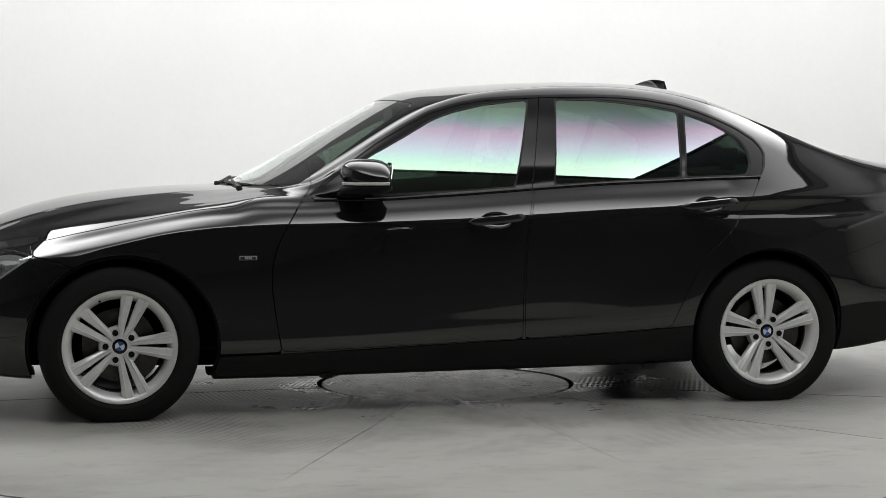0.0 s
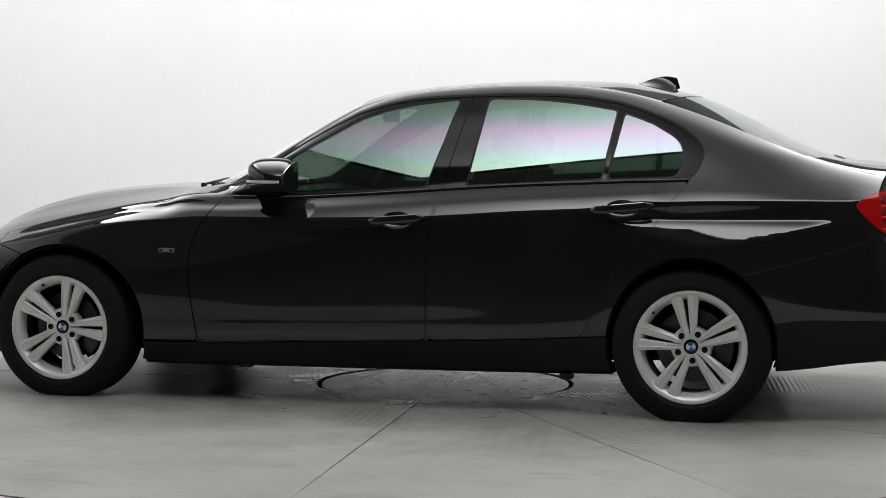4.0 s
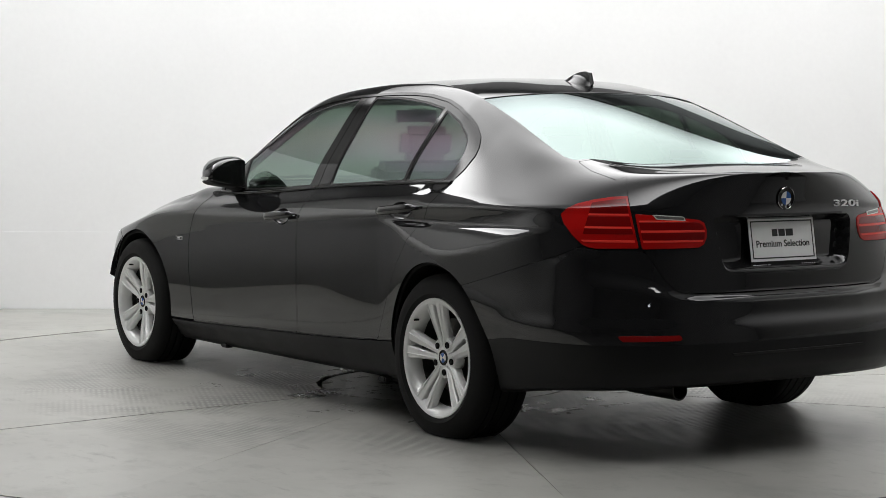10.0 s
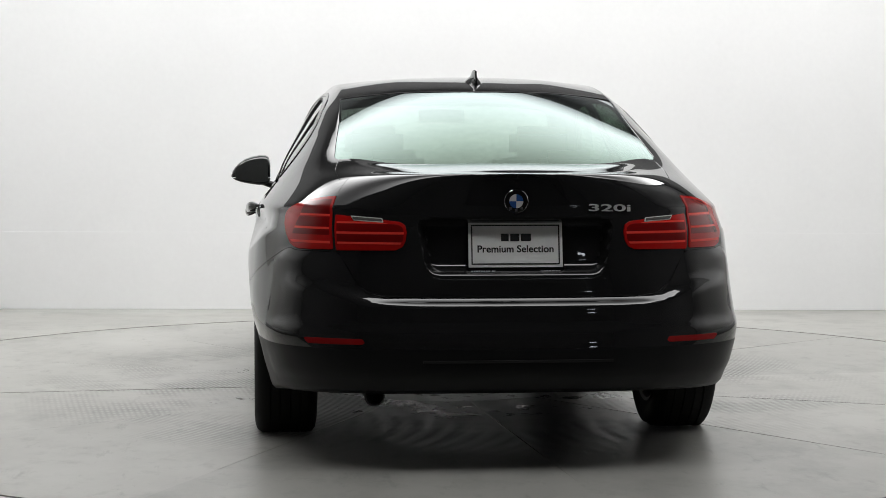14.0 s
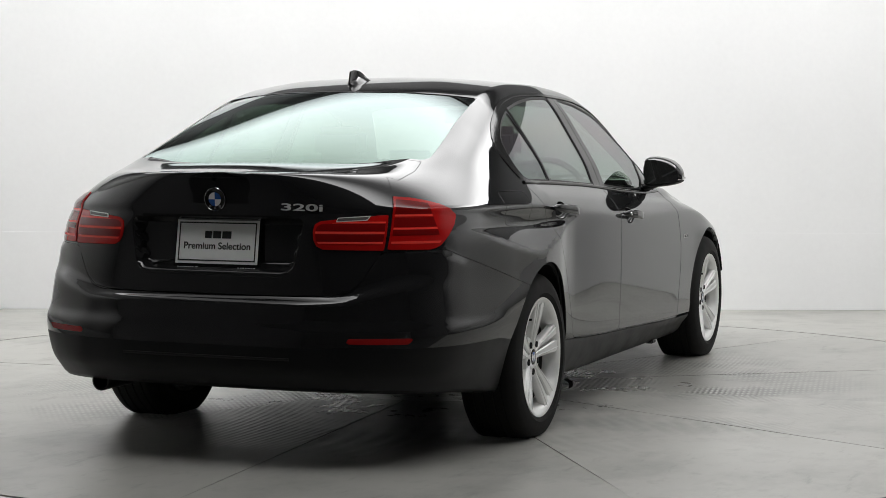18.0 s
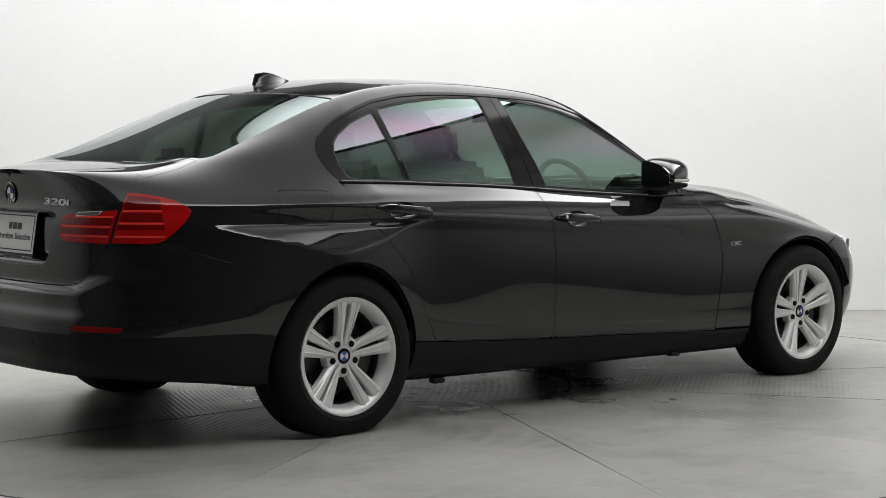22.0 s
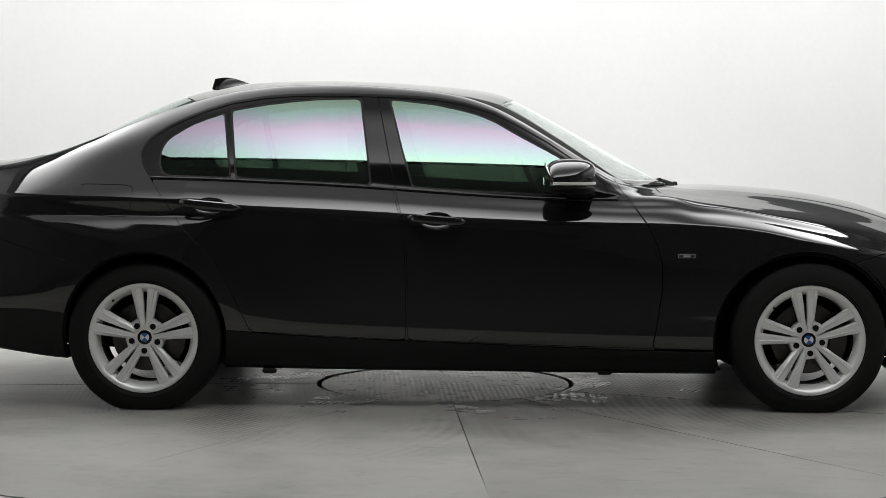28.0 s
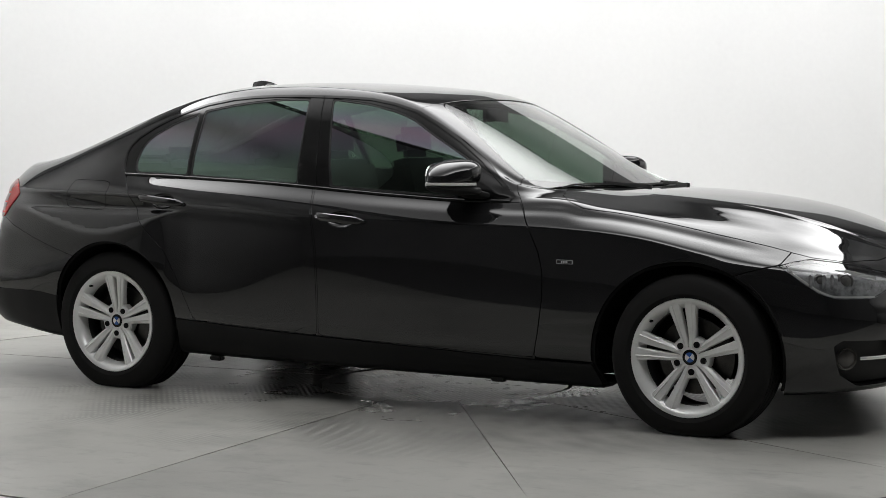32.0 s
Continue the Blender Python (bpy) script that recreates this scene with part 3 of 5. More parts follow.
def blend(k):
    """Rows between the belt and the roof's edge, from hood and deck shares and the cabin's own section."""
    f = [.22, .5, .78][k]
    bow_y, bow_z = [.018, .022, .018][k], [.0, .004, .012][k]
    cabin = curve("-2.2:0 -1.95:.1 -1.75:.6 -1.5:1 .3:1 .55:.8 .72:.1 .9:0 2.2:0")
    # the rear pillar stays upright to a tighter edge beside the rear window
    pillar = curve("-2.3:0 -2.05:.3 -1.8:1 -1.5:1 -1.25:.2 -1.1:0 2.2:0")
    full = [.0, .003, .004][k]
    return (lambda x: BELT_Y(x) + (EDGE_Y(x) - BELT_Y(x)) * f + bow_y * cabin(x) + full * pillar(x),
            lambda x: BELT(x) + (EDGE_Z(x) - BELT(x)) * (f + .06 * (1 - cabin(x))) + bow_z * cabin(x))


BELT_Y = curve("-2.4:.672 -2.2:.68 -2:.712 -1.8:.754 -1.6:.787 -1.37:.804 -1:.806 -.3:.81 .4:.806 .6:.8 .75:.79 .93:.775 1.3:.745 1.5:.725 1.75:.68 2:.6 2.2:.5")
ROWS = [
    # y(x), z(x), rear end, front end, rear roundness, front roundness
    (lambda x: 0 * x + .60, lambda x: BOTTOM(x) + .01, -2.3, 2.08, 3.4, 3.0),
    (curve("-2.4:.8 -2:.825 -1.6:.82 -1:.795 1:.795 1.6:.79 2:.72 2.2:.66"), BOTTOM, -2.405, 2.12, 3.4, 3.0),
    (curve("-2.4:.83 -2:.85 -1.6:.85 -1:.842 1:.842 1.6:.83 2:.76 2.2:.7"), lambda x: BOTTOM(x) + .055, -2.43, 2.14, 3.4, 3.0),
    (curve("-2.4:.875 -2:.893 -1.7:.893 -1.4:.887 -1:.877 1:.877 1.4:.88 1.7:.845 2:.79 2.2:.74"), SEAM, -2.425, 2.17, 3.4, 3.0),
    (curve("-2.4:.862 -2:.885 -1.7:.895 -1.4:.895 -1:.885 1:.885 1.4:.889 1.7:.86 2:.8 2.2:.75"),
     curve("-2.43:.525 -1.9:.53 -1.4:.47 -1:.43 1:.38 1.7:.4 2.2:.42"), -2.408, 2.2, 3.4, 3.0),
    (curve("-2.4:.85 -2:.87 -1.7:.885 -1.4:.889 -1:.886 -.4:.892 .6:.89 1:.89 1.4:.898 1.7:.865 2:.8 2.2:.75"),
     curve("-2.43:.6 -1.9:.62 -1.4:.62 -1:.6 1:.56 1.7:.52 2.2:.5"), -2.4, 2.2, 3.4, 3.0),
    (curve("-2.4:.815 -2:.845 -1.7:.872 -1.4:.886 -1:.890 -.4:.895 .6:.89 1:.887 1.4:.89 1.7:.86 2:.79 2.2:.74"),
     lambda x: CHAR(x) - .075, -2.385, 2.19, 3.2, 3.0),
    (curve("-2.4:.79 -2:.822 -1.7:.862 -1.4:.886 -1:.893 -.4:.896 .6:.888 1:.883 1.4:.878 1.7:.845 2:.77 2.2:.71"),
     lambda x: CHAR(x) - .008, -2.372, 2.175, 3.1, 3.0),
    (curve("-2.4:.786 -2:.818 -1.7:.858 -1.4:.882 -1:.889 -.4:.892 .6:.884 1:.878 1.4:.87 1.7:.835 2:.76 2.2:.7"),
     lambda x: CHAR(x) + .006, -2.37, 2.17, 3.1, 3.0),
    (lambda x: .45 * BELT_Y(x) + .55 * curve("-2.4:.786 -2:.818 -1.7:.858 -1.4:.882 -1:.889 -.4:.892 .6:.884 1:.878 1.4:.87 1.7:.835 2:.76 2.2:.7")(x) + .0035 + .0055 * np.clip((x + 1.5) / .5, 0, 1),
     lambda x: .46 * BELT(x) + .54 * CHAR(x), -2.368, 2.16, 3.0, 2.9),
    (BELT_Y, BELT, -2.38, 2.15, 2.5, 2.6),
    (*blend(0), -2.38, 2.15, 2.5, 2.6),
    (*blend(1), -2.38, 2.15, 2.5, 2.6),
    (*blend(2), -2.38, 2.15, 2.5, 2.6),
    (EDGE_Y, EDGE_Z, -2.38, 2.15, 2.5, 2.6),
    (lambda x: .955 * EDGE_Y(x), lambda x: CENTRE(x) - .84 * (CENTRE(x) - EDGE_Z(x)), -2.38, 2.15, 2.5, 2.6),
    (lambda x: .62 * EDGE_Y(x), lambda x: CENTRE(x) - .33 * (CENTRE(x) - EDGE_Z(x)), -2.38, 2.15, 2.5, 2.6),
    (lambda x: .3 * EDGE_Y(x), lambda x: CENTRE(x) - .08 * (CENTRE(x) - EDGE_Z(x)), -2.38, 2.15, 2.5, 2.6),
    (lambda x: 0 * x, CENTRE, -2.38, 2.15, 2.5, 2.6),
]
HAUNCH = curve("-2.4:0 -2.2:0 -2.02:.03 -1.75:.6 -1.47:1 -1.25:.66 -1.08:.16 -.95:.0 -.8:0")
STEPS = [2, 3, 8, 5, 8, 14, 9, 2, 8, 8, 5, 8, 12, 12, 6, 6, 6, 5]


def soften(a, n, keep=2):
    """Smooths along the car's length."""
    for _ in range(n):
        b = a.copy()
        b[keep:-keep] = .25 * a[keep - 1:-keep - 1] + .5 * a[keep:-keep] + .25 * a[keep + 1:1 - keep]
        a = b
    return a


def body_grid():
    """The left half of the car's outer skin as a grid [along, up, xyz], from the nose's middle to the tail's."""
    def corner(n):
        """Shares of length and width round an end, evenly spaced."""
        a = np.linspace(0, math.pi / 2, 600)
        s, k = np.sin(a) ** (2 / n), np.abs(np.cos(a)) ** (2 / n)
        k[-1] = 0
        d = np.concatenate([[0], np.cumsum(np.hypot(np.diff(s) * .66, np.diff(k) * .85))])
        at = np.linspace(0, d[-1], 65)[1:]
        return np.interp(at, d, s), np.interp(at, d, k)
    side = np.linspace(FRONT_FROM, REAR_FROM, 168)
    lines = []
    for y, z, rear, front, n_rear, n_front in ROWS:
        (s_f, k_f), (s_r, k_r) = corner(n_front), corner(n_rear)
        s_f, k_f = s_f[::-1], k_f[::-1]
        xf, xr = FRONT_FROM + (front - FRONT_FROM) * s_f, REAR_FROM + (rear - REAR_FROM) * s_r
        xs = np.concatenate([xf, side, xr])
        k = np.concatenate([k_f, np.ones(len(side)), k_r])
        lines.append(np.stack([xs, soften(y(xs), 30) * k, soften(z(xs), 14 if len(lines) < 14 else 5)], 1))
    lines = np.array(lines)
    # pillars and screen edges flow evenly into the tail
    for i in range(10, 16):
        x = lines[i][:, 0]
        ease = lambda q: np.clip(q, 0, 1) ** 2 * (3 - 2 * np.clip(q, 0, 1))
        w = (ease((x + 2.28) / .25) * ease((-.75 - x) / .2))[:, None]
        lines[i][:, 1:] += w * (soften(lines[i], 130) - lines[i])[:, 1:]
    # so do the bonnet's front corners
    for i in range(7, 17):
        w = ease((lines[i][:, 0] - 1.45) / .2)[:, None]
        lines[i] += w * (soften(lines[i], 24) - lines[i])
    out = []
    for i in range(len(lines) - 1):
        a, b = lines[i], lines[i + 1]
        p0 = lines[i - 1] if i else 2 * a - b
        p3 = lines[i + 2] if i + 2 < len(lines) else np.stack([b[:, 0] * 2 - a[:, 0], -a[:, 1], a[:, 2]], 1)
        d0, d1, d2 = (np.maximum(np.linalg.norm(q - p, axis=1), 1e-6)[:, None] ** .5 for p, q in ((p0, a), (a, b), (b, p3)))
        ma = d1 * ((a - p0) / d0 - (b - p0) / (d0 + d1) + (b - a) / d1)
        mb = d1 * ((b - a) / d1 - (p3 - a) / (d1 + d2) + (p3 - b) / d2)
        for t in np.arange(STEPS[i]) / STEPS[i]:
            out.append((1 + 2 * t) * (1 - t) ** 2 * a + t * (1 - t) ** 2 * ma + t * t * (3 - 2 * t) * b + t * t * (t - 1) * mb)
    out.append(lines[-1])
    g = np.array(out).transpose(1, 0, 2)
    # the rear quarters round evenly from the shoulder up to the screen
    at = np.concatenate([[i + k / n for k in range(n)] for i, n in enumerate(STEPS)] + [[len(STEPS)]])
    up = np.where((at > 8.3) & (at < 14.2), 1.0, 0.0)[None, :, None]
    near = np.clip((-1.22 - g[:, :, :1]) / .25, 0, 1)
    for _ in range(160):
        even = g.copy()
        even[:, 1:-1] = .25 * g[:, :-2] + .5 * g[:, 1:-1] + .25 * g[:, 2:]
        g = g + up * near * (even - g)
    step = lambda q: np.clip(q, 0, 1) ** 2 * (3 - 2 * np.clip(q, 0, 1))
    x, y, z = g[..., 0].copy(), g[..., 1].copy(), g[..., 2].copy()
    # haunch over the rear wheel: a slanting facet that is deepest over the axle, and a fuller front arch
    wall = step((y - .5) / .2)
    deep = .112 * np.clip(HAUNCH(x), 0, 1) * (x > -2.3) * (x < -.8)
    down = .828 - z
    facet = np.where(deep > .001, np.maximum(deep, .001) * np.tanh(np.clip(down, 0, 1) / np.maximum(deep, .001)) * .12 + .88 * np.clip(down, 0, deep), 0)
    g[..., 1] += wall * ((.53 * facet - .019 * np.clip(HAUNCH(x), 0, 1) * (x > -2.3) * (x < -.8) * step((.94 - z) / .12)) * step((z - .36) / .25) - .006 * step((deep - .0) / .05) * step((z - .80) / .03) * step((.90 - z) / .04))
    g[..., 1] += wall * .010 * step((x - 1.05) / .3) * step((1.78 - x) / .3) * step((.70 - z) / .06) * step((z - .36) / .2)
    # groove along the top of the front wing, ending in the door
    share = (z - CHAR(x)) / np.maximum(BELT(x) - CHAR(x), .02)
    along = step((x - .25) / .5) * step((1.74 - x) / .25)
    g[..., 1] -= wall * along * .0062 * np.exp(-((share - .66) / .17) ** 2)
    g[..., 2] -= wall * along * .0030 * np.exp(-((share - .66) / .17) ** 2)
    # the doors' lower edge flares out a little
    g[..., 1] += wall * .0012 * step((x + 1.1) / .4) * step((1.0 - x) / .5) * step((.45 - z) / .13)
    # raised middle of the hood between two creases
    line = np.interp(x, [.8, 1.1, 1.5, 1.8, 2.0], [.50, .47, .46, .41, .30])
    top = np.where(z > .6, 1, 0) * step((x - .88) / .25) * step((1.98 - x) / .5)
    g[..., 2] += .006 * top * step((line + .06 - y) / .12)
    # ledge along the rear bumper's top edge
    a = y + x + 2.38
    d = BUMPER_TOP(a) - z
    # a scoop under each lamp takes over from the ledge at the corners
    corner = step((a - .44) / .12) * step((1.1 - a) / .3)
    scoop = np.interp(a, [.45, .6, .75, .95], [.608, .645, .676, .69]) - z
    out = (.032 * step(d / .028) * (1 - corner) + .040 * corner * step(scoop / .055)) * step((1.25 - a) / .35) * step((-1.95 - x) / .15) * step((z - .27) / .08)
    side = np.clip((y - .35) / .5, 0, 1)
    g[..., 0] -= out * (1 - side)
    g[..., 1] += out * side * .6
    g[0, :, 1] = g[-1, :, 1] = 0
    g[:, -1, 1] = 0
    return g


# ---- the car ----
SILVER = material("silver_letters", (.6, .6, .6), .35, .4)
from mathutils.bvhtree import BVHTree

car = tagged(new("car"), "glossy black four-door sedan parked on a turntable", "car")
GRID = body_grid()
ROW_AT = np.concatenate([[i + k / s for k in range(s)] for i, s in enumerate(STEPS)] + [[len(STEPS)]])


def whole_skin():
    nu, nv = GRID.shape[:2]
    du, dv = np.gradient(GRID, axis=0), np.gradient(GRID, axis=1)
    n = np.cross(du, dv)
    size = np.linalg.norm(n, axis=2)
    n[size < 1e-9] = (0, 0, 1)
    n /= np.maximum(np.linalg.norm(n, axis=2), 1e-9)[..., None]
    n[:, -1, 1] = 0
    n[0, :, 1] = n[-1, :, 1] = 0
    faces = []
    for i in range(nu - 1):
        for j in range(nv - 1):
            a, b, c, d = i * nv + j, (i + 1) * nv + j, (i + 1) * nv + j + 1, i * nv + j + 1
            if i == 0 and ROW_AT[j] >= 10:
                faces.append((b, c, d))
            elif i == nu - 2 and ROW_AT[j] >= 10:
                faces.append((a, b, d))
            else:
                faces.append((a, b, c, d))
    return Skin(GRID.reshape(-1, 3), n.reshape(-1, 3), np.tile(ROW_AT, nu), faces)


SKIN = whole_skin()
FULL = SKIN.both()
TREE = BVHTree.FromPolygons([Vector(p) for p in FULL.v], FULL.f)


def on_side(x, z, side=1):
    p, n, _, _ = TREE.ray_cast(Vector((x, side * 2.0, z)), Vector((0, -side, 0)))
    return p, n if n.y * side > 0 else -n


def on_rear(y, z):
    p, n, _, _ = TREE.ray_cast(Vector((-4.0, y, z)), Vector((1, 0, 0)))
    return p, n if n.x < 0 else -n


def on_top(x, y):
    p, n, _, _ = TREE.ray_cast(Vector((x, y, 3.0)), Vector((0, 0, -1)))
    return p, n if n.z > 0 else -n


def rear_pose(y, z, lift=.0):
    """A pose whose x axis runs to the reader's right and whose z axis leaves the tail."""
    p, n = on_rear(y, z)
    right = Vector((0, -1, 0))
    right = (right - n * right.dot(n)).normalized()
    up = n.cross(right)
    m = Matrix((right, up, n)).transposed().to_4x4()
    return Matrix.Translation(p + n * lift) @ m


# outlines: door cuts, glass and lamps
ARCHES = [ellipse_outline(1.39, .306, .393, .376), ellipse_outline(-1.405, .306, .352, .372)]
HOOD = Outline([(.93, -.2), (.93, 0), (.915, .2), (.855, .45), (.775, .63), (.79, .70), (.85, .777), (.92, .79), (1.05, .772), (1.17, .762), (1.3, .752), (1.47, .738),
                (1.62, .715), (1.76, .686), (1.83, .662), (1.93, .58), (2.02, .42), (2.07, .2), (2.08, 0), (2.08, -.2)])
WINDSCREEN = Outline([(.172, -.2), (.172, 0), (.166, .15), (.145, .305), (.108, .505), (.174, .525), (.346, .585), (.518, .65), (.64, .678), (.70, .655), (.80, .50), (.855, .29), (.88, 0), (.88, -.2)])
COWL = Outline([(.88, -.2), (.88, 0), (.855, .29), (.80, .50), (.70, .655), (.775, .63), (.855, .45), (.915, .2), (.93, 0), (.93, -.2)])
REAR_SCREEN = Outline([(-1.345, -.2), (-1.345, 0), (-1.335, .15), (-1.30, .358), (-1.228, .555), (-1.5, .572), (-1.68, .592), (-1.84, .606), (-1.885, .592), (-1.955, .42), (-1.985, .2), (-1.99, 0), (-1.99, -.2)])
ROOF = Outline([(.172, -.2), (.172, 0), (.166, .15), (.145, .305), (.108, .505), (.06, .7), (-1.19, .7), (-1.228, .555), (-1.30, .358), (-1.335, .15), (-1.345, 0), (-1.345, -.2)])
FENDER = Outline([(.745, .268), (.765, .38), (.785, .52), (.785, .62), (.765, .70), (.725, .785), (.68, .85), (.645, .90), (.612, .935), (.592, .978), (.62, 1.03), (1.76, 1.03), (1.76, .75),
                  (1.744, .673), (1.70, .664), (1.64, .647), (1.5, .60), (1.5, .2), (1.1, .2), (1.05, .262)])
FRONT_BUMPER = Outline([(1.5, 0), (1.5, .60), (1.64, .647), (1.70, .664), (1.744, .673), (1.76, .75), (1.76, 1.2), (2.5, 1.2), (2.5, 0)])
HEADLAMP = Outline([(1.744, .672), (1.78, .683), (1.825, .691), (1.918, .676), (2.0, .657), (2.073, .636), (2.11, .62), (2.1, .58), (2.06, .548), (1.952, .55), (1.898, .568), (1.84, .607), (1.785, .648)])
FRONT_DOOR = Outline([(.645, .893), (.68, .85), (.725, .785), (.765, .70), (.785, .62), (.785, .52), (.765, .38), (.745, .268), (.40, .277), (.07, .288), (-.287, .300),
                      (-.287, .5), (-.292, .66), (-.312, .82), (-.345, .937), (-.17, .922), (.07, .907), (.41, .892), (.6, .892)])
REAR_DOOR = Outline([(-.293, .300), (-.6, .314), (-.955, .333), (-.975, .38), (-1.0, .431), (-1.05, .535), (-1.11, .643), (-1.235, .77), (-1.32, .89), (-1.385, .98),
                     (-1.14, .974), (-.9, .964), (-.66, .954), (-.351, .935), (-.318, .82), (-.298, .66), (-.293, .5)])
DLO_TOP = [(.617, .916), (.558, .966), (.44, 1.061), (.319, 1.142), (.197, 1.211), (.074, 1.271), (-.05, 1.306), (-.174, 1.328), (-.3, 1.337), (-.422, 1.342), (-.55, 1.346), (-.671, 1.347), (-.8, 1.344),
           (-.92, 1.335), (-1.067, 1.31), (-1.165, 1.28), (-1.261, 1.241), (-1.333, 1.206), (-1.403, 1.157), (-1.43, 1.12), (-1.439, 1.084), (-1.423, 1.031), (-1.385, .98)]
SIDE_OPENING = Outline(DLO_TOP + [(-1.14, .974), (-.9, .964), (-.66, .954), (-.345, .936), (-.17, .922), (.07, .907), (.41, .892), (.6, .892)])
SIDE_INNER = Outline([(.57, .90)] + [(x + dx, z + dz) for (x, z), (dx, dz) in zip(DLO_TOP[1:-1], [(-.012, -.008)] * 4 + [(-.005, -.011)] * 2 + [(0, -.012)] * 7 + [(.004, -.011)] * 2 + [(.006, -.010)] * 3 + [(.008, -.008)] + [(.011, -.003), (.012, 0), (.012, .003)])] + [(-1.37, .94), (-1.0, .9), (.57, .85)])
FRONT_HALF = Outline([(1, .5), (-.340, .5), (-.342, .94), (-.43, 1.345), (-.43, 1.6), (1, 1.6)])
FRONT_GLASS = Outline([(.40, 1.047), (.34, 1.081), (.267, 1.12), (.194, 1.159), (.073, 1.228), (.01, 1.253), (-.05, 1.271), (-.174, 1.298), (-.298, 1.313), (-.372, 1.321), (-.321, 1.131), (-.267, .949), (-.077, .936), (.189, .922), (.35, .914)])
REAR_GLASS = Outline([(-.503, 1.324), (-.67, 1.322), (-.793, 1.312), (-.917, 1.297), (-1.059, 1.272), (-1.018, .987), (-.731, .972), (-.448, .957)])
QUARTER_GLASS = Outline([(-1.093, 1.26), (-1.16, 1.237), (-1.221, 1.213), (-1.308, 1.162), (-1.335, 1.135), (-1.350, 1.10), (-1.352, 1.048), (-1.335, 1.01), (-1.313, .997), (-1.047, .987)])
LAMP_OUTER = Outline([(1.117, .886), (1.085, .905), (1.03, .922), (.95, .936), (.86, .946), (.782, .950), (.715, .767), (.93, .765), (.97, .77), (1.0, .779), (1.05, .81), (1.097, .848), (1.112, .87)])
LAMP_INNER = Outline([(.742, .889), (.55, .876), (.43, .866), (.405, .855), (.393, .83), (.393, .80), (.405, .778), (.43, .767), (.70, .764)])
LAMP_WHITE = Outline([(.655, .883), (.635, .868), (.497, .862), (.507, .876)])
RECESS = Outline([(-.2, .668), (.27, .668), (.30, .68), (.318, .71), (.345, .85), (.34, .868), (.325, .878), (-.2, .878)])
REFLECTOR = Outline([(.735, .466), (.722, .446), (.535, .448), (.528, .454), (.535, .466)])
FLAP = Outline([(-1.668, .956), (-1.49, .953), (-1.458, .945), (-1.450, .925), (-1.466, .835), (-1.475, .822), (-1.495, .818), (-1.68, .828), (-1.70, .835), (-1.706, .855), (-1.69, .935), (-1.683, .95)])
FOG = Outline([(1.945, .37), (1.975, .39), (2.11, .385), (2.11, .21), (2.0, .205), (1.955, .255)])
GAP_W = .0030
PANE_TWIST, PANE_LEAN = -.02, .055
BOW = .2
FRONT_GRIP, REAR_GRIP = (-.164, .806, .25), (-1.121, .865, .264)


def trunk_depth(s, gap):
    x, y, z = s.v.T
    a = y + x + 2.38
    rear = Outline([(-.3, .604), (.28, .604), (.44, .606), (.526, .618), (.586, .652), (.638, .709), (.70, .765), (.784, .951), (.80, 1.01), (.82, 1.2), (-.3, 1.2)]).depth(np.stack([a, z], 1))
    top = Outline([(-1.995, -.3), (-1.995, 0), (-1.99, .2), (-1.96, .42), (-1.90, .596), (-2.0, .611), (-2.1, .603), (-2.17, .593), (-2.5, .56), (-2.6, -.3)]).depth(np.stack([x, y], 1))
    return np.where(s.r < 10, np.where(x < -1.95, rear, -1), np.where(x < -2.14, np.minimum(rear, .5), top)) - gap


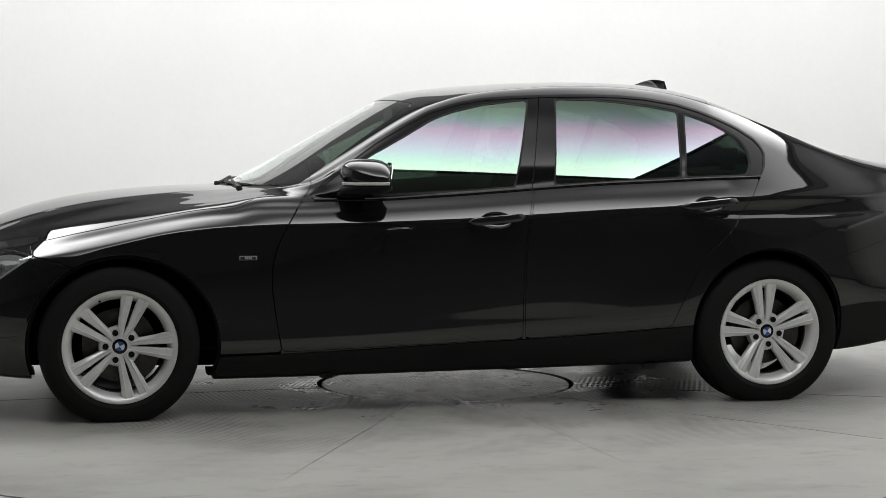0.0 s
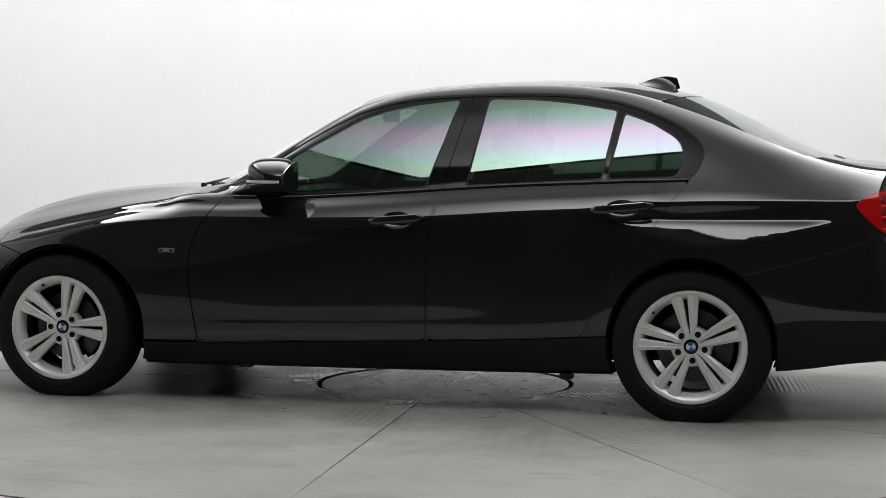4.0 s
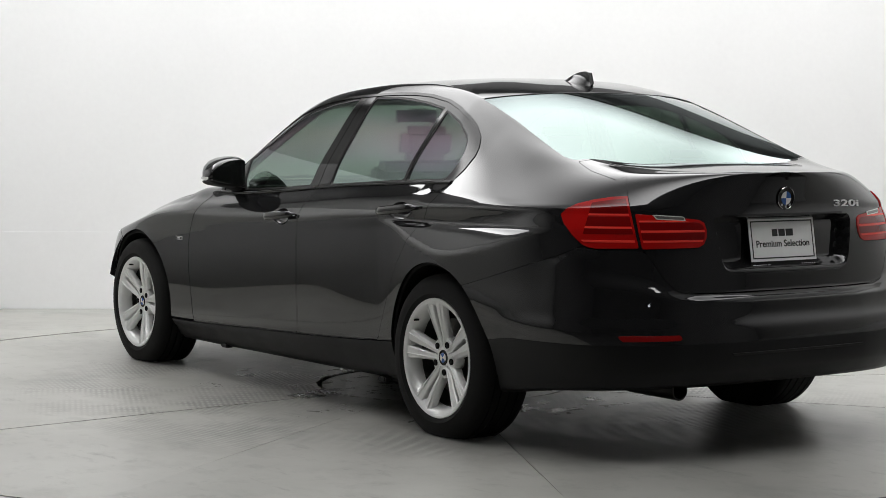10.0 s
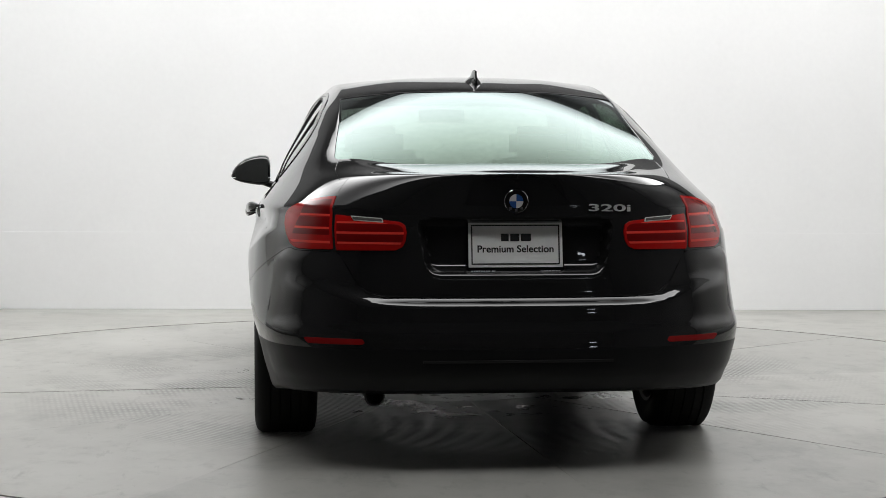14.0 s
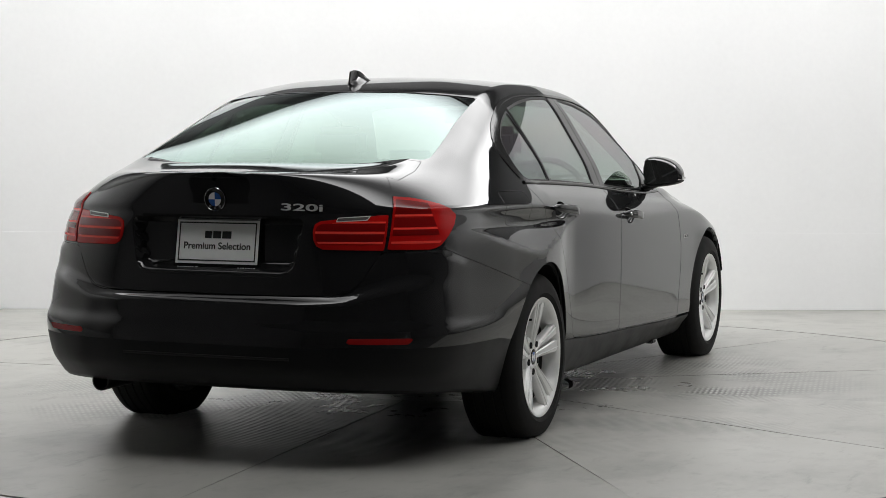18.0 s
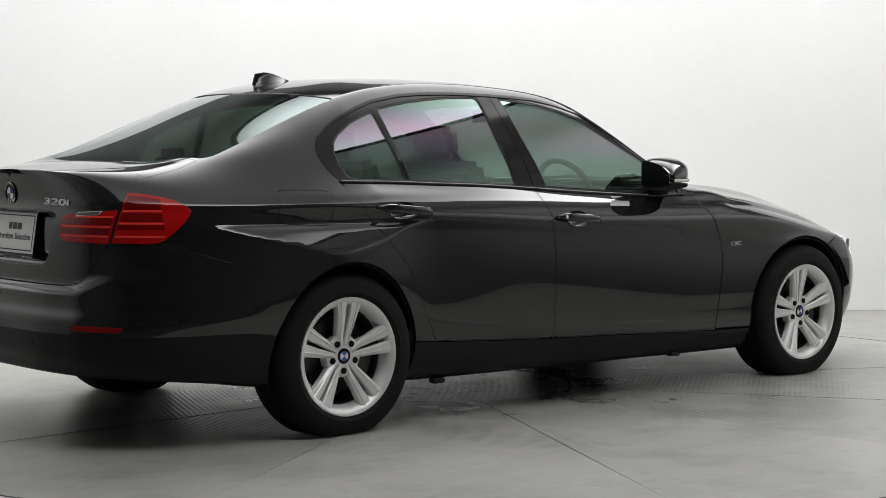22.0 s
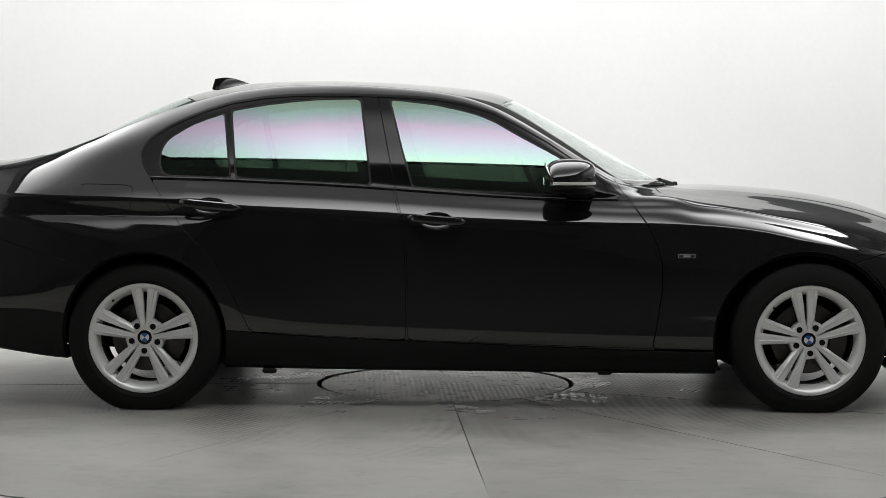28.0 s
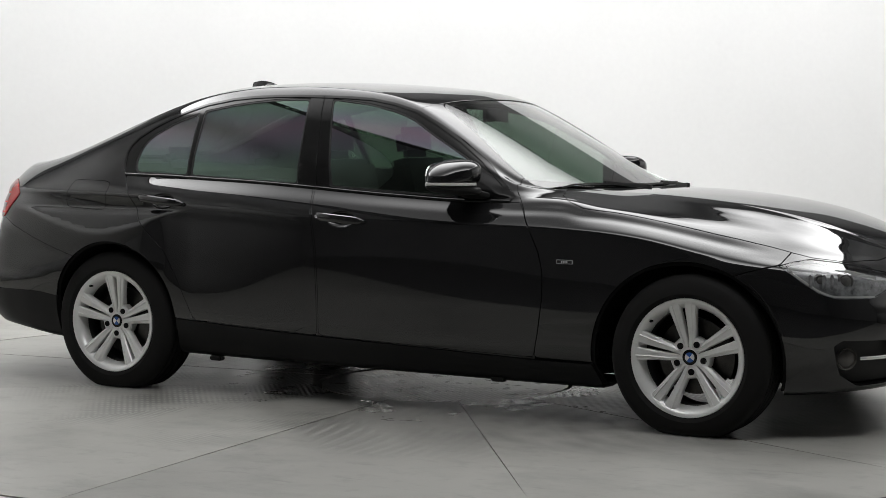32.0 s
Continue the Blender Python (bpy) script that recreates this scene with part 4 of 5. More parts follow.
def body_panels():
    g = GAP_W
    arched = SKIN
    for arch in ARCHES:
        arched = arched.without(arch, "xz", 0)
    low, high = arched.cut(14.0 - arched.r), arched.cut(arched.r - 8.3)
    trims = {}

    def side_pair(name, piece, mat, label="", depth=.012, parents=None, right=None):
        obs = []
        for k, s in enumerate((piece, (right or piece).mirrored())):
            obs.append(link(name, s.mesh(name, depth), mat, parents[k] if parents else car, label))
        return obs

    # hood, roof, screens
    link("hood", high.cut(high.v[:, 0] - .6).within(HOOD, "xy", g).both().mesh("hood"), PAINT, car, "black painted bonnet")
    def calm(pane, region, flat, rest):
        """The pane with the normals of one smooth sheet laid through the whole opening."""
        def terms(s):
            p, q = s.v[:, rest[0]], s.v[:, rest[1]]
            if flat == 2:
                return np.stack([1 + 0 * p, p, p * p, q * q, p * q * q], 1), np.stack([0 * p, 1 + 0 * p, 2 * p, 0 * p, q * q], 1), np.stack([0 * p, 0 * p, 0 * p, 2 * q, 2 * p * q], 1)
            return np.stack([1 + 0 * p, p, p * p, q, q * q, p * q], 1), np.stack([0 * p, 1 + 0 * p, 2 * p, 0 * p, 0 * p, q], 1), np.stack([0 * p, 0 * p, 0 * p, 1 + 0 * p, 2 * q, p], 1)
        k = np.linalg.lstsq(terms(region)[0], region.v[:, flat], rcond=None)[0]
        if flat == 2:
            # screens bow outwards up their height, and most towards their sides
            mid = region.v[:, 0].mean()
            k[1] += 2 * mid * (k[2] + BOW)
            k[2] = -BOW
        if flat == 1:
            # side panes share one tilt along the car
            k[3] += (k[5] - PANE_TWIST) * -.3
            k[1] += (k[5] - PANE_TWIST) * 1.12
            k[5] = PANE_TWIST
            k[3] += PANE_LEAN
        _, dp, dq = terms(pane)
        n = np.zeros_like(pane.v)
        n[:, flat], n[:, rest[0]], n[:, rest[1]] = 1, -(dp @ k), -(dq @ k)
        return Skin(pane.v, n / np.linalg.norm(n, axis=1)[:, None], pane.r, pane.f)

    roof = high.cut(high.r - 14.05)
    link("roof", roof.within(ROOF, "xy", g).both().mesh("roof"), PAINT, car)
    cabin = high.cut(high.r - 11.5)
    pane = cabin.within(WINDSCREEN, "xy", .003)
    link("windscreen", calm(pane, cabin.within(WINDSCREEN, "xy", .05), 2, (0, 1)).lifted(-.003).both().mesh("windscreen", .006), WINDSCREEN_GLASS, car, "raked windscreen reflecting the white studio")
    pane = cabin.within(REAR_SCREEN, "xy", .003)
    link("rear_window", calm(pane, cabin.within(REAR_SCREEN, "xy", .05), 2, (0, 1)).lifted(-.003).both().mesh("rear_window", .006), SCREEN_GLASS, car, "tinted rear window with a greenish sheen")
    link("cowl", cabin.cut(cabin.v[:, 0] - .6).within(COWL, "xy", .001).lifted(-.012).both().mesh("cowl", .01), PLASTIC, car, "black plastic cowl below the windscreen")

    # trunk lid with the hollow for the plate
    lid = arched.cut(-1.85 - arched.v[:, 0])
    lid = lid.cut(trunk_depth(lid, g))
    lid = lid.without(LAMP_INNER, "az", .001)
    rear_part = lid.v[:, 0] < -2.15
    deep = RECESS.depth(lid.plane("yz"))
    lid = lid.cut(np.where(rear_part, -deep, .1))
    trims["trunk"] = link("trunk_lid", lid.both().mesh("trunk_lid"), PAINT, car, "black boot lid with a plate hollow")

    # rear bumper
    bump = arched.cut(-1.5 - arched.v[:, 0])
    bump = bump.cut(BUMPER_TOP(bump.plane("az")[:, 0]) - bump.v[:, 2] - g)
    bump = bump.cut(10 - bump.r)
    bump = bump.refined()
    skin_b = bump
    refl = np.where(bump.v[:, 0] < -2.0, REFLECTOR.depth(bump.plane("yz")), -1)
    rest = bump.cut(-refl - .001)
    low_line = SEAM(rest.v[:, 0]) - .047
    bumper = link("rear_bumper", rest.cut(rest.v[:, 2] - low_line - .001).both().mesh("rear_bumper"), PAINT, car, "black rear bumper with red reflectors")
    link("lower_valance", rest.cut(low_line - rest.v[:, 2]).both().mesh("lower_valance"), SATIN, bumper, "satin black lower part of the bumper")
    side_pair("reflector", skin_b.cut(refl).lifted(.001), RED_REFLECTOR, "slim red reflector", .01, (bumper, bumper))

    # tail lamps
    back = arched.cut(-1.9 - arched.v[:, 0])
    back = back.cut(10 - back.r).refined().refined()
    for name, outline, parents in (("tail_lamp", LAMP_OUTER, None), ("inner_tail_lamp", LAMP_INNER, None)):
        lens = back.within(outline, "az", .002)
        obs = side_pair(name, lens.lifted(.004), RED_LENS, "glossy red tail lamp", .02, parents)
        trims[name] = obs
    def band(outline, low_z, high_z, inset):
        s = back.within(outline, "az", inset)
        z = s.v[:, 2]
        s = s.cut(z - low_z)
        s = s.cut(1.0 - s.plane("az")[:, 0] - .35 * (s.v[:, 2] - .8))
        return s.cut(high_z - s.v[:, 2]).lifted(.0052)
    for z0, z1 in ((.817, .835), (.845, .876), (.889, .945)):
        side_pair("dark_bar", band(LAMP_OUTER, z0, z1, .012), RED_DARK, "darker red field", .002, trims["tail_lamp"])
    for z0, z1 in ((.788, .795), (.836, .842), (.881, .887)):
        side_pair("light_bar", band(LAMP_OUTER, z0, z1, .012), RED_BRIGHT, "bright red light bar", .002, trims["tail_lamp"])
    for z0, z1 in ((.797, .820), (.832, .856)):
        side_pair("dark_bar", band(LAMP_INNER, z0, z1, .012), RED_DARK, "darker red field", .002, trims["inner_tail_lamp"])
    for z0, z1 in ((.788, .794), (.8225, .829), (.858, .863)):
        side_pair("light_bar", band(LAMP_INNER, z0, z1, .012), RED_BRIGHT, "bright red light bar", .002, trims["inner_tail_lamp"])
    side_pair("reversing_lamp", back.within(LAMP_WHITE, "az", 0).lifted(.0056), CLEAR_LENS, "pale frame of the reversing lamp", .003, trims["inner_tail_lamp"])
    side_pair("reversing_lens", back.within(LAMP_WHITE, "az", .0028).lifted(.0066), SMOKED, "smoked lens of the reversing lamp", .002, trims["inner_tail_lamp"])

    # front wings, bumper and headlamps
    nose = arched.cut(arched.v[:, 0] - .55)
    wing = nose.within(FENDER, "xz", g).without(HOOD, "xy", g).without(WINDSCREEN, "xy", .002).without(COWL, "xy", .002)
    wing = wing.cut(wing.v[:, 2] - SEAM(wing.v[:, 0]) - g).without(HEADLAMP, "xz", .002)
    trims["wing"] = side_pair("front_wing", wing, PAINT)
    fb = nose.within(FRONT_BUMPER, "xz", g)
    top_out = np.where(fb.r > 8.3, -HOOD.depth(fb.plane("xy")) - g, .1)
    fb = fb.cut(top_out).without(HEADLAMP, "xz", .002)
    fb_fog = np.where(fb.v[:, 1] > .4, FOG.depth(fb.plane("xz")), -1)
    front = link("front_bumper", fb.cut(-fb_fog - .001).both().mesh("front_bumper"), PAINT, car, "black front bumper")
    fog = fb.cut(fb_fog).lifted(-.03)
    side_pair("air_intake", fog, PLASTIC, "black plastic intake", .01, (front, front))
    lamp = nose.within(HEADLAMP, "xz", .002)
    trims["headlamp"] = side_pair("headlamp", lamp.lifted(-.02), LAMP_BLACK, "headlamp behind a clear cover", .012)

    # doors
    low_side = low
    for name, outline, grip in (("front_door", FRONT_DOOR, FRONT_GRIP), ("rear_door", REAR_DOOR, REAR_GRIP)):
        d = low_side.within(outline, "xz", g)
        cup = ellipse_outline(grip[0], grip[1], .072, .037, 40)
        trims[name] = side_pair(name, d.without(cup, "xz", 0), PAINT)
    sill = low.cut(1.02 - low.v[:, 0])
    sill = sill.cut(sill.v[:, 0] + 1.07)
    side_pair("sill", sill.cut(SEAM(sill.v[:, 0]) - sill.v[:, 2] - g), SATIN, "satin black sill below the doors")

    # window frames and panes
    opening = low.within(SIDE_OPENING, "xz", .002)
    frame_skin = opening.without(FRONT_GLASS, "xz", 0).without(REAR_GLASS, "xz", 0).without(QUARTER_GLASS, "xz", 0)
    fine = frame_skin.refined()
    bead = fine.without(SIDE_INNER, "xz", 0)
    field = fine.within(SIDE_INNER, "xz", .001)
    seal = field
    for pane_edge in (FRONT_GLASS, REAR_GLASS, QUARTER_GLASS):
        field = field.without(pane_edge, "xz", .007)
    near = np.maximum.reduce([o.depth(seal.plane("xz")) for o in (FRONT_GLASS, REAR_GLASS, QUARTER_GLASS)])
    seal = seal.cut(near + .0066)
    for door, cut in (("front_door", "within"), ("rear_door", "without")):
        half = (lambda s: s.within(FRONT_HALF, "xz", g * .7)) if cut == "within" else (lambda s: s.without(FRONT_HALF, "xz", g * .7))
        side_pair("window_frame", half(field).lifted(-.001), TRIM, "gloss black window frame", .014, trims[door])
        side_pair("frame_bead", half(bead).lifted(.003), TRIM, "raised gloss black edge of the window frame", .012, trims[door])
        side_pair("window_seal", half(seal).lifted(-.003), SEAL, "black rubber seal round the pane", .008, trims[door])
    for outline, door in ((FRONT_GLASS, "front_door"), (REAR_GLASS, "rear_door"), (QUARTER_GLASS, "rear_door")):
        side_pair("window_glass", calm(opening.within(outline, "xz", -.002), opening, 1, (0, 2)).lifted(-.006), GLASS, "tinted pane with a green and violet sheen", .004, trims[door])
    # rounded moulding under the panes
    for k, side in enumerate((1, -1)):
        for door, x0, x1 in (("front_door", .6, -.338), ("rear_door", -.344, -1.384)):
            bm = bmesh.new()
            rows = []
            for x in np.linspace(x0, x1, 40):
                z = float(BELT(x)) - .006
                p, n = on_side(x, z, side)
                rows.append([(x, p.y + side * o, z + h) for o, h in ((-.004, .0075), (.003, .0068), (.0065, .004), (.0078, .0), (.0065, -.004), (.002, -.0068), (-.004, -.0075))])
            loft(bm, rows)
            part("waist_moulding", bm, TRIM, trims[door][k], "gloss black waist moulding")

    # all that is left of the painted skin
    rest = arched.cut(.75 - arched.v[:, 0])
    rest = rest.cut(rest.v[:, 2] - SEAM(rest.v[:, 0]) - g)
    rest = rest.without(FENDER, "xz", g * .2).without(FRONT_DOOR, "xz", 0).without(REAR_DOOR, "xz", 0).without(SIDE_OPENING, "xz", 0)
    for outline, row in ((HOOD, 8.3), (WINDSCREEN, 11.5), (COWL, 11.5), (REAR_SCREEN, 11.5)):
        d = outline.depth(rest.plane("xy"))
        rest = rest.cut(np.where(rest.r > row, -d - .0005, .1))
    d = ROOF.depth(rest.plane("xy"))
    rest = rest.cut(np.where(rest.r > 13.9, np.maximum(-d, 14.05 - rest.r), .1))
    d = trunk_depth(rest, 0)
    rest = rest.cut(np.where(rest.v[:, 0] < -1.85, -d, .1))
    d = BUMPER_TOP(rest.plane("az")[:, 0]) - rest.v[:, 2]
    rest = rest.cut(np.where((rest.v[:, 0] < -1.5) & (rest.r < 10), -d, .1))
    d = LAMP_OUTER.depth(rest.plane("az"))
    rest = rest.cut(np.where((rest.v[:, 0] < -1.9) & (rest.r < 10), -d - .001, .1))
    side_pair("body_side", rest, PAINT, "black painted quarter panel, pillars and roof rail", .012, None, rest.without(FLAP, "xz", .0015))
    flap = low.within(FLAP, "xz", .0015).mirrored()
    link("fuel_flap", flap.mesh("fuel_flap"), PAINT, car, "rounded black fuel flap")

    # dark shell behind the gaps
    inner = SKIN
    for arch in ARCHES:
        inner = inner.without(arch, "xz", -.01)
    inner = inner.without(SIDE_OPENING, "xz", -.03)
    for outline in (HEADLAMP, FOG):
        inner = inner.cut(np.where(inner.v[:, 0] > 1.6, -outline.depth(inner.plane("xz")) - .004, .1))
    for outline in (WINDSCREEN, REAR_SCREEN):
        d = outline.depth(inner.plane("xy"))
        inner = inner.cut(np.where(inner.r > 10.5, -d - .0, .1))
    d = np.where(inner.v[:, 0] < -2.15, RECESS.depth(inner.plane("yz")), -1)
    inner = inner.cut(-d)
    for grip in (FRONT_GRIP, REAR_GRIP):
        inner = inner.without(ellipse_outline(grip[0], grip[1], .08, .046, 24), "xz", 0)
    link("inner_shell", inner.lifted(-.016).both().mesh("inner_shell", .004), DARK, car, "dark inner body seen in the panel gaps")
    return trims


def wheel(name, x, y, side, turn):
    """A wheel whose outer face looks along +y before it is turned to its side."""
    R, r = .326, .232
    hub = .306
    # the rim is the wheel's own mesh: barrel, flange and five pairs of spokes
    bm = bmesh.new()
    lathe(bm, [(.192, -.012), (.192, .0), (.205, .035), (.214, .044), (.224, .05), (.2315, .05), (.2335, .045), (.232, .038), (.224, .036)], 80)
    rim = part("wheel", bm, ALLOY, car, "silver five double-spoke alloy wheel with a black tyre")
    m = pose(x, side * y, hub, 0, 0, 0 if side > 0 else 180) @ pose(0, 0, 0, 0, -turn if side > 0 else -turn, 0)
    rim.matrix_basis = m
    sb = bmesh.new()
    lathe(sb, [(.2, -.17), (.214, -.175), (.214, -.1), (.19, -.06), (.19, -.012), (.196, -.012)], 64)
    part("barrel", sb, BARREL, rim, "inner barrel of the wheel, coloured dark for the shade inside")
    for k in range(5):
        # web between bolt holes
        a = radians(72 * k + 36)
        sections = []
        for q, w, lift in ((.02, .03, .0135), (.045, .056, .0138), (.068, .062, .0132), (.079, .05, .010), (.084, .03, .002)):
            sections.append([(q * math.cos(a) - t * math.sin(a), h, q * math.sin(a) + t * math.cos(a)) for t, h in ((-w / 2, lift - .03), (-w / 2, lift), (0, lift + .001), (w / 2, lift), (w / 2, lift - .03))])
        sb = bmesh.new()
        loft(sb, sections)
        part("hub_web", sb, ALLOY, rim)
    sb = bmesh.new()
    lathe(sb, [(.0, .014), (.034, .0145), (.04, .013), (.04, -.03)], 40)
    part("hub", sb, ALLOY, rim)
    for k in range(5):
        for s in (-1, 1):
            a = radians(72 * k)
            sections = []
            for q, off, w, lift, deep in ((.03, .011, .02, .012, .04), (.055, .0135, .026, .014, .038), (.085, .019, .030, .018, .034), (.12, .0235, .035, .026, .03), (.16, .0285, .042, .034, .028), (.195, .0335, .049, .040, .026), (.214, .036, .054, .043, .022)):
                o = s * off
                pts = [(-w / 2, lift - deep), (-w / 2, lift - .006), (-w / 2 + .004, lift - .001), (s * w * .12 - .0015, lift + .0005), (s * w * .12, lift + .0035), (s * w * .12 + .0025, lift + .0005), (w / 2 - .004, lift - .001), (w / 2, lift - .006), (w / 2, lift - deep)]
                ring = []
                for t, h in pts:
                    px, pz = q, o + t
                    ring.append((px * math.cos(a) - pz * math.sin(a), h, px * math.sin(a) + pz * math.cos(a)))
                sections.append(ring)
            sb = bmesh.new()
            loft(sb, sections)
            part("spoke", sb, ALLOY, rim)
    # tyre: round, flattened where it stands
    bm = bmesh.new()
    prof = [(.214, -.165), (.236, -.176), (.27, -.184), (.30, -.178), (.318, -.166), (.3255, -.145)]
    for c in (-.115, -.075, -.035, .0):
        prof += [(.3265, c - .03), (.3265, c - .024 + .016), (.319, c - .0075), (.319, c - .0015), (.3265, c - .001)]
    prof += [(.3255, .013), (.321, .028), (.31, .041), (.303, .046), (.3, .0475), (.285, .053), (.27, .0555), (.256, .0565), (.25, .0575), (.2475, .0555), (.24, .053), (.2335, .047), (.226, .04), (.214, .03)]
    lathe(bm, prof, 96)
    back = m.inverted()
    for v in bm.verts:
        w = m @ v.co
        if w.z < .004:
            w.z = .0035 + .05 * (w.z - .004)
            w.z = max(w.z, .0015)
            v.co = back @ w
    part("tyre", bm, RUBBER, rim, "black road tyre")
    bm = bmesh.new()
    lathe(bm, [(0, .0155), (.026, .0165), (.030, .0155), (.0315, .013), (.0315, .005)], 40)
    part("centre_cap", bm, TRIM, rim, "black cap with a blue and white roundel")
    for k in range(4):
        bm = bmesh.new()
        pts = [(0, .0172, 0)] + [(.0195 * math.cos(radians(90 * k + 10 * i + 25)), .0168, .0195 * math.sin(radians(90 * k + 10 * i + 25))) for i in range(10)]
        loft(bm, [[(p[0], p[1], p[2]) for p in pts], [(p[0], p[1] - .002, p[2]) for p in pts]])
        part("roundel_quarter", bm, (BADGE_BLUE, BADGE_WHITE)[k % 2], rim)
    for k in range(5):
        a = radians(72 * k + 36)
        bm = bmesh.new()
        lathe(bm, [(.0, .0165), (.0075, .0165), (.009, .0155), (.0112, .0178), (.0126, .0178), (.0126, -.005)], 20)
        part("wheel_bolt", bm, DARK, rim, "dark recessed wheel bolt", True, Matrix.Translation((.0575 * math.cos(a), .0, .0575 * math.sin(a))))
    bm = bmesh.new()
    lathe(bm, [(.05, -.035), (.075, -.035), (.08, -.045), (.15, -.045), (.15, -.068), (.05, -.068)], 56)
    part("brake_disc", bm, STEEL, rim, "grey steel brake disc")
    bm = bmesh.new()
    a0 = radians(150 + turn * 0)
    loft(bm, [[(q * math.cos(a), h, q * math.sin(a)) for q, h in ((.1, -.03), (.168, -.028), (.172, -.04), (.168, -.09), (.1, -.09))] for a in [a0 + radians(6 * i) for i in range(9)]])
    part("brake_caliper", bm, STEEL, rim, "grey brake caliper")
    bm = bmesh.new()
    lathe(bm, [(.0, .0), (.0045, .0), (.0045, .02), (.003, .022), (.0, .022)], 10)
    a = radians(31)
    part("valve", bm, DARK, rim, "", True, Matrix.Translation((.203 * math.cos(a), .03, .203 * math.sin(a))))
    return rim


def handle(door, grip, side, keyhole):
    x0, z0, length = grip
    bm = bmesh.new()
    sections = []
    for i in range(17):
        t = i / 16 * 2 - 1
        x = x0 + t * length / 2
        z = z0 + .004 - t * (.012 if length > .255 else .010)
        p, n = on_side(x, z, side)
        swell = (1 - abs(t) ** 3.5)
        out = .007 + .034 * swell ** .7
        h = .0150 * (1 - abs(t) ** 6) ** .5 + .0025
        thick = .009
        ring = []
        for c, s in oval(10, 1, 1, 2.4):
            ring.append((x, p.y + side * (out + s * thick), z + c * h + .001))
        sections.append(ring)
    loft(bm, sections)
    ob = part("door_handle", bm, PAINT, door, "black bow door handle")
    # bowl behind the grip
    bm = bmesh.new()
    rings = []
    for k in range(6):
        b = k / 5 * math.pi / 2
        ring = []
        for i in range(32):
            a = 2 * math.pi * i / 32
            x, z = x0 + .0735 * math.cos(a) * math.cos(b), z0 + .0385 * math.sin(a) * math.cos(b)
            p, n = on_side(x, z, side)
            ring.append((x, p.y - side * (.0008 + .026 * math.sin(b)), z))
        rings.append(ring)
    loft(bm, rings, False)
    part("handle_bowl", bm, PAINT, door, "scooped hollow behind the handle")
    if keyhole:
        p, n = on_side(x0 - length * .40, z0 + .012, side)
        bm = bmesh.new()
        lathe(bm, [(.0, .003), (.003, .003), (.0045, .004), (.0075, .0035), (.008, .0), (.008, -.01)], 20)
        part("keyhole", bm, CHROME, door, "round chrome lock", True, pose(p.x, p.y + side * .036, p.z, 0, 0, 0 if side > 0 else 180))
    return ob


